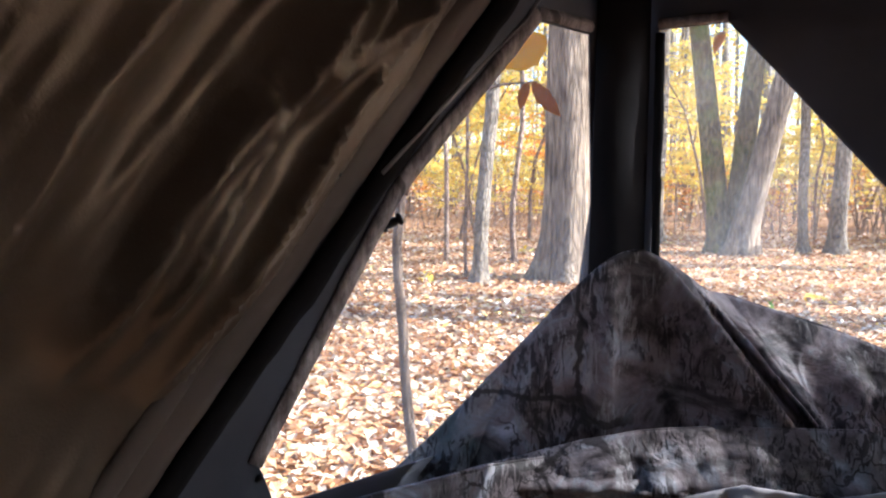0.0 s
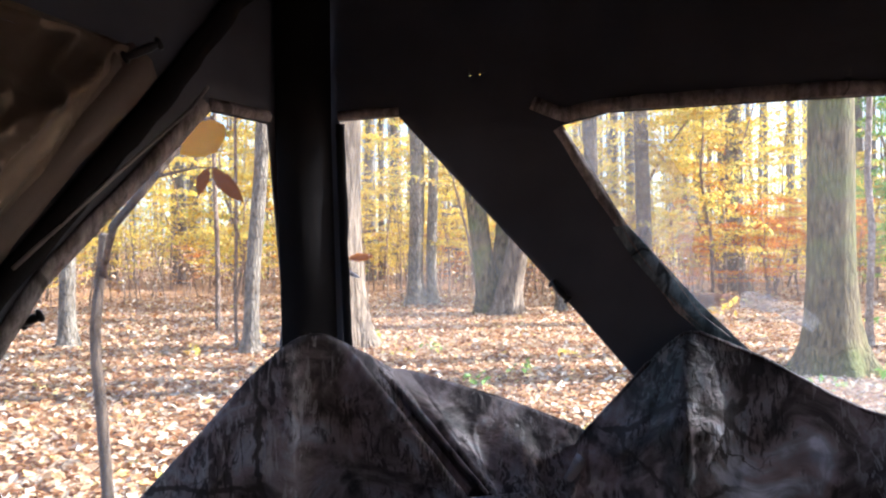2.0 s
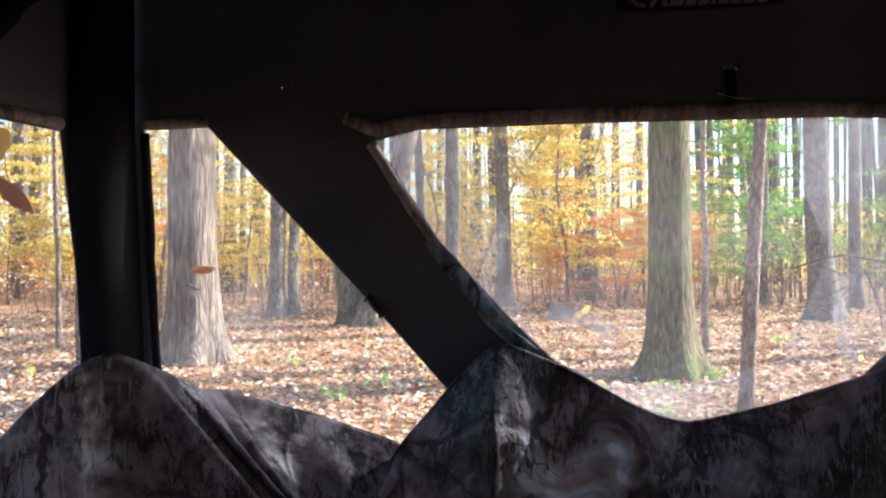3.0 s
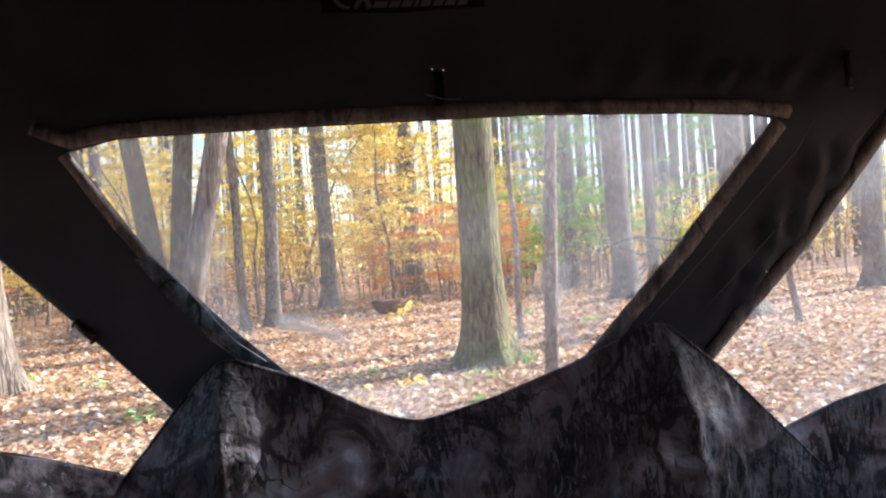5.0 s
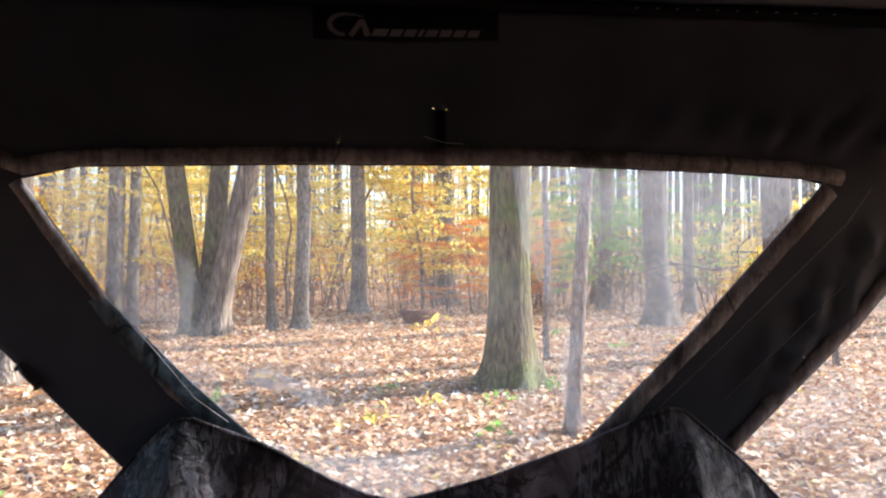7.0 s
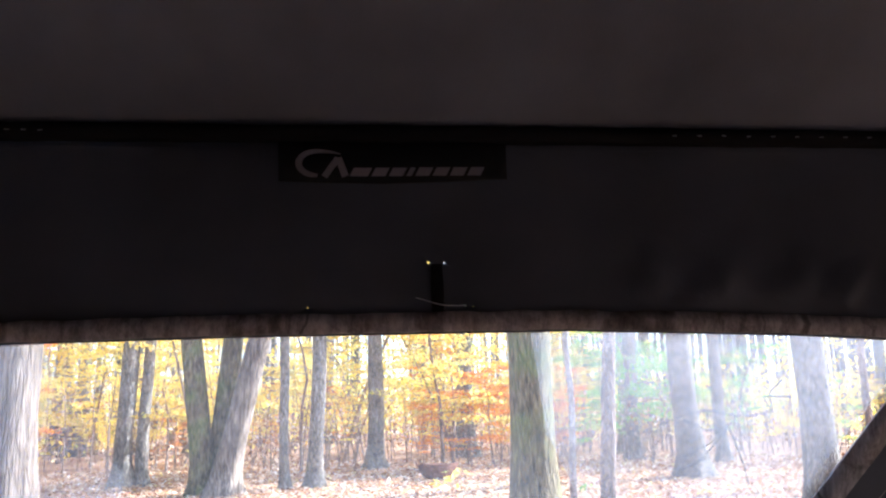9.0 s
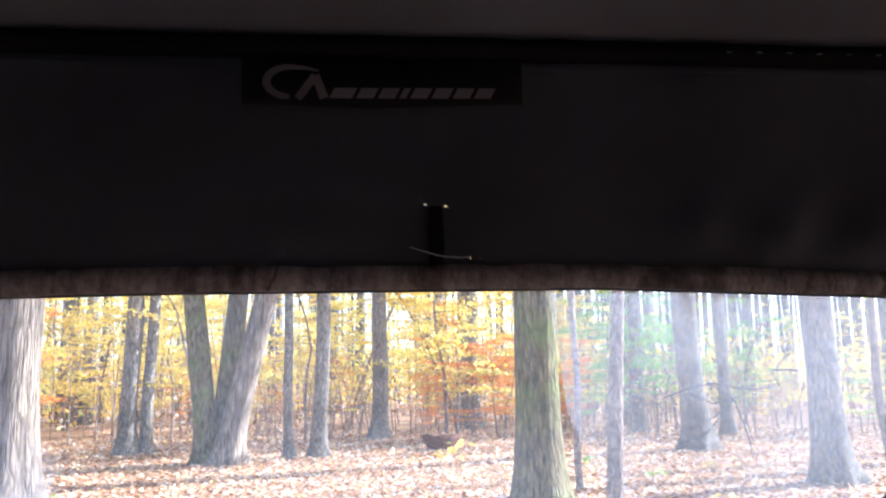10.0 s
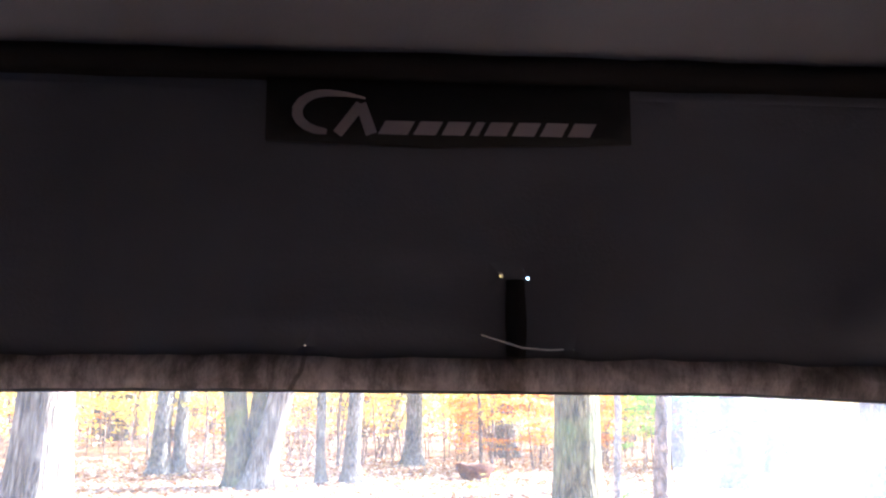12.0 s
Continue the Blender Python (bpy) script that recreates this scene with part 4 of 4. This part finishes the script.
TREES = [(-4.2, 13.0, 0.145, 0.01), (-3.92, 13.1, 0.10, 0.015), (-1.43, 11.9, 0.075, -0.02), (-0.98, 12.0, 0.12, 0.01), (-0.02, 15.3, 0.16, -0.02), (2.2, 19.1, 0.22, 0.0),
         (5.1, 12.0, 0.21, -0.02), (6.9, 14.8, 0.12, 0.0), (4.9, 7.75, 0.18, -0.04), (5.45, 15.9, 0.15, 0.0), (6.2, 18.5, 0.22, 0.0), (-6.5, 6.5, 0.085, 0.01), (-4.06, 6.15, 0.075, 0.05), (8.4, 10.0, 0.16, 0.02)]
for k, (x, y, r, ln) in enumerate(TREES):
    tree(x, y, r, 13, BARK_GREY, "slender grey trunk rising from the leaf litter" if r < 0.15 else "grey smooth-barked trunk on the leaf litter", 0.37 * k + 0.2, lean=(ln, 0.0), taper=0.6, wig=0.06)
THIN = [(2.05, 7.67, 0.040, 0.012), (1.30, 4.02, 0.05, 0.075), (-4.56, 8.15, 0.04, 0.02), (-4.4, 6.5, 0.02, -0.02), (-5.7, 8.36, 0.035, 0.02), (4.9, 6.8, 0.04, 0.0), (-4.0, 2.6, 0.04, 0.0)]
for k, (x, y, r, ln) in enumerate(THIN):
    tree(x, y, r, 6.5, BARK_PALE if k == 0 else BARK_BROWN, "thin pale sapling stem in the leaf litter" if k == 0 else "thin brown sapling stem in the leaf litter", 0.53 * k + 0.1, crown=False, lean=(ln, 0.0), sides=10, flare=1.2, taper=0.4, wig=0.05 if k == 1 else 0.14)


# understory saplings with layered leaves
def sapling_meshes(seed, mat):
    r = random.Random(seed)
    h = r.uniform(4.0, 5.5)
    stem = limb_points(r, (0, 0, 0), (0, 0, 1), h, 8)
    made = [("stem", one_mesh("stem", tube(bmesh.new(), stem, [0.035 - 0.0035 * k for k in range(9)], 6), BARK_BROWN))]
    centres = []
    for k in range(20):
        f = r.uniform(0.16, 1.0)
        p = lerp_line(stem, f)
        a = r.uniform(0, 6.3)
        pts = limb_points(r, p, (math.cos(a), math.sin(a), 0.12), r.uniform(0.8, 1.7) * (1.15 - 0.5 * f), 6, 0.02)
        made.append(("branch", one_mesh("branch", tube(bmesh.new(), pts, [0.012, 0.01, 0.008, 0.006, 0.005, 0.004, 0.003], 4), BARK_BROWN)))
        centres += pts[1:]
    v, f = leaf_quads(r, centres, 0.17, 22, 0.080, 0.16)
    leaves = bpy.data.meshes.new("foliage")
    leaves.from_pydata(v, [], f)
    leaves.materials.append(mat)
    return made + [("foliage", leaves)]


YELLOWS = [sapling_meshes(s, YELLOW) for s in (21, 22, 23)]
ORANGES = [sapling_meshes(s, ORANGE) for s in (31, 32)]
GREENS = [sapling_meshes(s, GREEN) for s in (41, 42)]


def sapling(x, y, kinds, text, scale, turn):
    t = tagged(new("sapling"), text, "sapling", "understory saplings")
    t.location, t.rotation_euler, t.scale = (x, y, mound(x, y)), (0, 0, turn), (scale,) * 3
    for name, me in kinds:
        c = new(name, me)
        c.parent = t
    return t


rng = random.Random(8)
for k in range(46):
    a = radians(rng.uniform(-62, 18))
    d = rng.uniform(12.5, 26)
    sapling(d * math.sin(a), d * math.cos(a), YELLOWS[k % 3], "young beech with layers of yellow autumn leaves", rng.uniform(0.8, 1.25), rng.uniform(0, 6.3))
for k in range(95):
    a = radians(rng.uniform(-64, 34))
    d = rng.uniform(15.5, 27)
    kind = (YELLOWS[k % 3], YELLOWS[(k + 1) % 3], ORANGES[k % 2], YELLOWS[(k + 2) % 3])[k % 4] if a < 0.25 else (YELLOWS[k % 3], GREENS[k % 2])[k % 2]
    sapling(d * math.sin(a), d * math.cos(a), kind, "low leafy seedling tree in the understory", rng.uniform(0.3, 0.6), rng.uniform(0, 6.3))
for x, y, s in ((1.85, 15.0, 0.46), (2.25, 14.6, 0.52), (2.55, 15.6, 0.5), (3.5, 15.2, 0.42), (3.9, 16.2, 0.5), (-6.5, 14, 0.8), (1.9, 21, 1.0)):
    sapling(x, y, ORANGES[int(x * 3) % 2], "young tree with orange autumn leaves", s, x)
for x, y, s in ((5.6, 15.2, 0.85), (6.3, 16.0, 0.9), (6.0, 17.5, 1.1), (7.2, 19.0, 1.2), (8.8, 18.0, 1.0), (5.2, 21.0, 1.2)):
    sapling(x, y, GREENS[int(x * 3) % 2], "young tree with green leaves", s, x)

# one unseen leafy young tree added to the east, to keep sun off the blind
for x, y, s in ((6.2, 1.7, 1.5),):
    sapling(x, y, YELLOWS[int(x * 5) % 3], "unseen young beech added to shade the blind", s, x * 2)

branch = tagged(new("fallen_branch"), "bare dead branch propped over the leaf litter", "branch")
for pts in ([(4.09, 10.6, 0.87), (4.47, 10.6, 1.0), (4.74, 10.6, 1.07), (5.13, 10.6, 0.83)],
            [(4.41, 10.6, 0.42), (4.84, 10.6, 0.6), (5.13, 10.6, 0.83)],
            [(4.45, 10.5, 0.61), (4.72, 10.5, 0.72)],
            [(4.31, 10.5, 0.24), (4.63, 10.5, 0.36), (5.08, 10.5, 0.83)],
            [(4.47, 10.6, 0.92), (4.79, 10.6, 0.78), (5.13, 10.6, 0.83)],
            [(4.74, 10.6, 1.07), (5.41, 10.6, 0.96), (5.84, 10.6, 1.02)],
            [(6.04, 10.4, 1.23), (5.59, 10.4, 1.25), (5.84, 10.6, 1.02)],
            [(5.93, 10.4, 1.48), (5.7, 10.4, 1.3), (5.84, 10.6, 1.02)],
            [(5.13, 10.6, 0.83), (5.32, 10.6, 0.24), (5.36, 10.6, -0.11)]):
    part("limb", tube(bmesh.new(), [lerp_line(pts, k / 8) + Vector((0.012 * n3(k, pts[0][0], 1, 0.7), 0, 0.012 * n3(k, pts[0][2], 5, 0.7))) for k in range(9)], [0.016 - 0.001 * k for k in range(9)], 6), BARK_DEAD, branch)
rng2 = random.Random(77)
for k in range(26):
    a, d = radians(rng2.uniform(-40, 30)), rng2.uniform(3.2, 11)
    p = tagged(new("seedling"), "tiny green and yellow seedling in the leaf litter", "seedling", "small seedlings")
    p.location = (d * math.sin(a), d * math.cos(a), mound(d * math.sin(a), d * math.cos(a)))
    part("stem", tube(bmesh.new(), [(0, 0, -0.02), (0.01, 0, 0.05), (0.02, 0.01, 0.12)], [0.003, 0.0025, 0.0015], 5), BARK_BROWN, p)
    v, f = leaf_quads(rng2, [(0.02, 0.01, 0.12), (0.05, 0, 0.09), (-0.04, 0.02, 0.08)], 0.05, 4, 0.075, 0.3)
    raw("foliage", v, f, (GREEN, YELLOW)[k % 2], p)

# far woods
rng = random.Random(17)
bm = bmesh.new()
for k in range(760):
    a = radians(rng.uniform(-75, 60))
    d = 25 + 70 * rng.random() ** 1.2
    x, y = d * math.sin(a), d * math.cos(a)
    r = rng.choice((0.03, 0.04, 0.05, 0.07, 0.10, 0.14, 0.18))
    lx = rng.gauss(0, 0.02)
    tube(bm, [(x, y, -0.2), (x + lx * 3, y, 3), (x + lx * 8, y, 8), (x + lx * 17, y, 17)], [r * 1.3, r, r * 0.9, r * 0.5], 7)
tagged(obj("far_woods", bm, BARK_FAR), "crowded grey trunks of the woods beyond", "woods", kind="stuff")
cs = []
for k in range(3300):
    a = radians(rng.uniform(-75, 13))
    d = 23 + 45 * rng.random()
    cs.append((d * math.sin(a), d * math.cos(a), 0.3 + 11.0 * rng.random() ** 1.25))
for k in range(500):
    a = radians(rng.uniform(15, 60))
    d = 24 + 30 * rng.random()
    cs.append((d * math.sin(a), d * math.cos(a), 0.2 + 3.0 * rng.random() ** 1.5))
v, f = leaf_quads(rng, cs, 0.9, 34, 0.20, 0.4)
tagged(raw("far_foliage", v, f, YELLOW), "yellow leaves of the woods beyond", "foliage", kind="stuff")

# low brush under the far trees: bare stems and withered leaves
bm = bmesh.new()
cs = []
for k in range(900):
    a = radians(rng.uniform(-68, 45))
    d = 15 + 17 * rng.random()
    x, y, h = d * math.sin(a), d * math.cos(a), rng.uniform(0.6, 2.6)
    lx, ly = rng.gauss(0, 0.2), rng.gauss(0, 0.2)
    tube(bm, [(x, y, -0.1), (x + lx * 0.5, y + ly * 0.5, h * 0.5), (x + lx * h, y + ly * h, h)], [0.014, 0.010, 0.005], 4, False)
    if k % 2:
        cs.append((x + lx, y + ly, h * rng.uniform(0.2, 0.7)))
tagged(obj("brush", bm, BARK_BROWN), "bare brown brush stems under the trees", "brush", kind="stuff")
v, f = leaf_quads(rng, cs, 0.45, 26, 0.11, 0.45)
tagged(raw("withered_leaves", v, f, FALLEN), "withered brown leaves left on the brush", "foliage", kind="stuff")

# leaves on the ground, thicker towards the blind
rng = random.Random(3)
v, f = [], []
for k in range(120000):
    a = radians(rng.uniform(-75, 55))
    d = 1.2 + 17 * rng.random() ** 1.35
    x, y = d * math.sin(a), d * math.cos(a)
    e = Euler((rng.gauss(0, 0.35), rng.gauss(0, 0.35), rng.uniform(0, 6.3))).to_matrix()
    s = rng.uniform(0.03, 0.078) * (1 + d * 0.025)
    p = Vector((x, y, mound(x, y) + rng.uniform(0.006, 0.035)))
    i = len(v)
    for q in ((-0.5, 0, 0.05), (-0.1, -0.32, 0.1), (0.5, 0, -0.05), (-0.1, 0.32, 0.14)):
        v.append(p + e @ (Vector(q) * s))
    f += [(i, i + 1, i + 2), (i, i + 2, i + 3)]
tagged(raw("fallen_leaves", v, f, FALLEN), "curled brown, tan and yellow fallen leaves", "leaves", kind="stuff")


# a young stem just outside the side window, its top bent over with a few last leaves
stem = tagged(new("sapling"), "slender bent brown sapling close outside the side window", "sapling")
pts = [(-1.160, 0.178, 0.0), (-1.192, 0.161, 0.30), (-1.213, 0.148, 0.596), (-1.224, 0.142, 0.746), (-1.231, 0.136, 0.889), (-1.233, 0.134, 0.95), (-1.224, 0.140, 1.04), (-1.20, 0.12, 1.10)]
part("stem", tube(bmesh.new(), [lerp_line(pts, k / 20) + Vector((0.004 * n3(k, 1, 1, 0.6), 0.004 * n3(k, 5, 1, 0.6), 0)) for k in range(21)], [0.0125 - 0.0002 * k for k in range(21)], 8), BARK_TAN, stem)
pts = [(-1.222, 0.140, 1.03), (-1.12, 0.03, 1.11), (-1.07, 0.064, 1.187), (-1.013, 0.099, 1.281), (-0.96, 0.06, 1.36)]
part("branch", tube(bmesh.new(), pts, [0.008, 0.007, 0.0065, 0.006, 0.005], 7), BARK_BROWN, stem)
part("branch", tube(bmesh.new(), [(-1.013, 0.099, 1.281), (-0.93, 0.0, 1.262), (-0.872, -0.11, 1.243)], [0.003, 0.002, 0.0015], 5), BARK_BROWN, stem)
part("branch", tube(bmesh.new(), [(-1.07, 0.064, 1.187), (-0.97, 0.02, 1.195), (-0.874, -0.09, 1.180)], [0.003, 0.002, 0.0015], 5), BARK_BROWN, stem)


def big_leaf(name, at, tip, length, width, curl, mat, parent, text):
    """One pointed leaf with a folded midrib and curled edge."""
    bm = bmesh.new()
    at, tip = Vector(at), Vector(tip).normalized()
    side = tip.cross(Vector((-0.75, 0.6, 0.1))).normalized()
    face = side.cross(tip)
    rows = []
    for k in range(9):
        f = k / 8
        w = width / 2 * math.sin(math.pi * min(1, f ** 0.85 * 0.97 + 0.03)) ** 0.85 * (1 + 0.10 * math.sin(k * 2.6))
        c = at + tip * length * f + face * curl * f * f
        rows.append([bm.verts.new(c + side * w * q + face * abs(q) * w * 0.35) for q in (-1, -0.5, 0, 0.5, 1)])
    for r0, r1 in zip(rows, rows[1:]):
        for i in range(4):
            bm.faces.new((r0[i], r0[i + 1], r1[i + 1], r1[i]))
    bmesh.ops.solidify(bm, geom=bm.faces[:], thickness=0.0005)
    return part(name, bm, mat, parent, text)


LEAF_Y = leaf_matter("yellow_leaf", [(0.0, (0.90, 0.56, 0.03)), (1.0, (0.90, 0.56, 0.03))], 0.6)
LEAF_B = leaf_matter("russet_leaf", [(0.0, (0.45, 0.17, 0.04)), (1.0, (0.45, 0.17, 0.04))], 0.5)
big_leaf("leaf", (-0.855, -0.105, 1.232), (-0.42, -0.33, -0.40), 0.066, 0.046, 0.01, LEAF_Y, stem, "yellow leaf")
big_leaf("leaf", (-0.876, -0.10, 1.178), (0.32, 0.26, -0.40), 0.060, 0.022, 0.01, LEAF_B, stem, "russet leaf")
big_leaf("leaf", (-0.878, -0.105, 1.178), (-0.20, -0.16, -0.55), 0.040, 0.016, -0.01, LEAF_B, stem, "russet leaf")

sprig = tagged(new("leaf_sprig"), "thin twig with russet leaves beyond the narrow window", "twig")
part("twig", tube(bmesh.new(), [(-0.60, 0.78, 1.42), (-0.72, 0.68, 1.37), (-0.80, 0.66, 1.355)], [0.002, 0.0015, 0.001], 5), BARK_BROWN, sprig)
big_leaf("leaf", (-0.77, 0.67, 1.365), (-0.3, 0.1, -0.6), 0.05, 0.026, 0.0, LEAF_B, sprig, "russet leaf")
big_leaf("leaf", (-0.71, 0.68, 1.375), (0.4, 0.1, -0.5), 0.06, 0.026, 0.0, LEAF_B, sprig, "russet leaf")
twig = tagged(new("leaf_sprig"), "thin upright seedling holding two orange leaves", "twig")
part("twig", tube(bmesh.new(), [(-1.36, 1.95, 0.0), (-1.37, 1.92, 0.5), (-1.345, 1.9, 1.06)], [0.004, 0.003, 0.0015], 5), BARK_BROWN, twig)
big_leaf("leaf", (-1.42, 1.87, 1.035), (0.9, 0.3, 0.05), 0.10, 0.035, 0.01, LEAF_B, twig, "orange leaf")
big_leaf("leaf", (-1.44, 1.86, 0.99), (0.7, 0.3, -0.35), 0.08, 0.02, 0.01, HEM, twig, "pale curled leaf")

# a rotten stump and a yellow seedling on the forest floor
stump = tagged(new("stump"), "low reddish rotten stump among fallen leaves", "stump")
stump.location = (1.02, 13.0, mound(1.02, 13.0))
stump.scale = (1.15,) * 3
bm = bmesh.new()
prev = None
for z, r in ((-0.05, 0.15), (0.04, 0.20), (0.14, 0.25), (0.22, 0.29), (0.20, 0.22), (0.13, 0.10)):
    ring = [bm.verts.new((math.cos(a) * r * (1 + 0.2 * n3(math.cos(a), math.sin(a), z, 2)), math.sin(a) * r * 0.8, z + 0.05 * n3(math.cos(a), math.sin(a), 4, 2.5))) for a in [i / 20 * math.tau for i in range(20)]]
    if prev:
        for i in range(20):
            bm.faces.new((prev[i], prev[(i + 1) % 20], ring[(i + 1) % 20], ring[i]))
    prev = ring
bm.faces.new(prev)
part("wood", bm, bark("rotten_wood", (0.12, 0.04, 0.02), (0.30, 0.12, 0.06), 0.5), stump)
seedling = tagged(new("seedling"), "small seedling with bright yellow leaves", "seedling")
seedling.location = (0.95, 9.8, 0)
part("stem", tube(bmesh.new(), [(0, 0, -0.02), (0.01, 0, 0.15), (0.05, 0, 0.33)], [0.006, 0.005, 0.003], 5), BARK_BROWN, seedling)
v, f = leaf_quads(random.Random(2), [(0.05, 0, 0.33), (0.15, 0, 0.36), (-0.1, 0, 0.22), (0.0, 0, 0.25), (-0.2, 0, 0.2)], 0.07, 7, 0.10, 0.4)
raw("foliage", v, f, YELLOW, seedling)
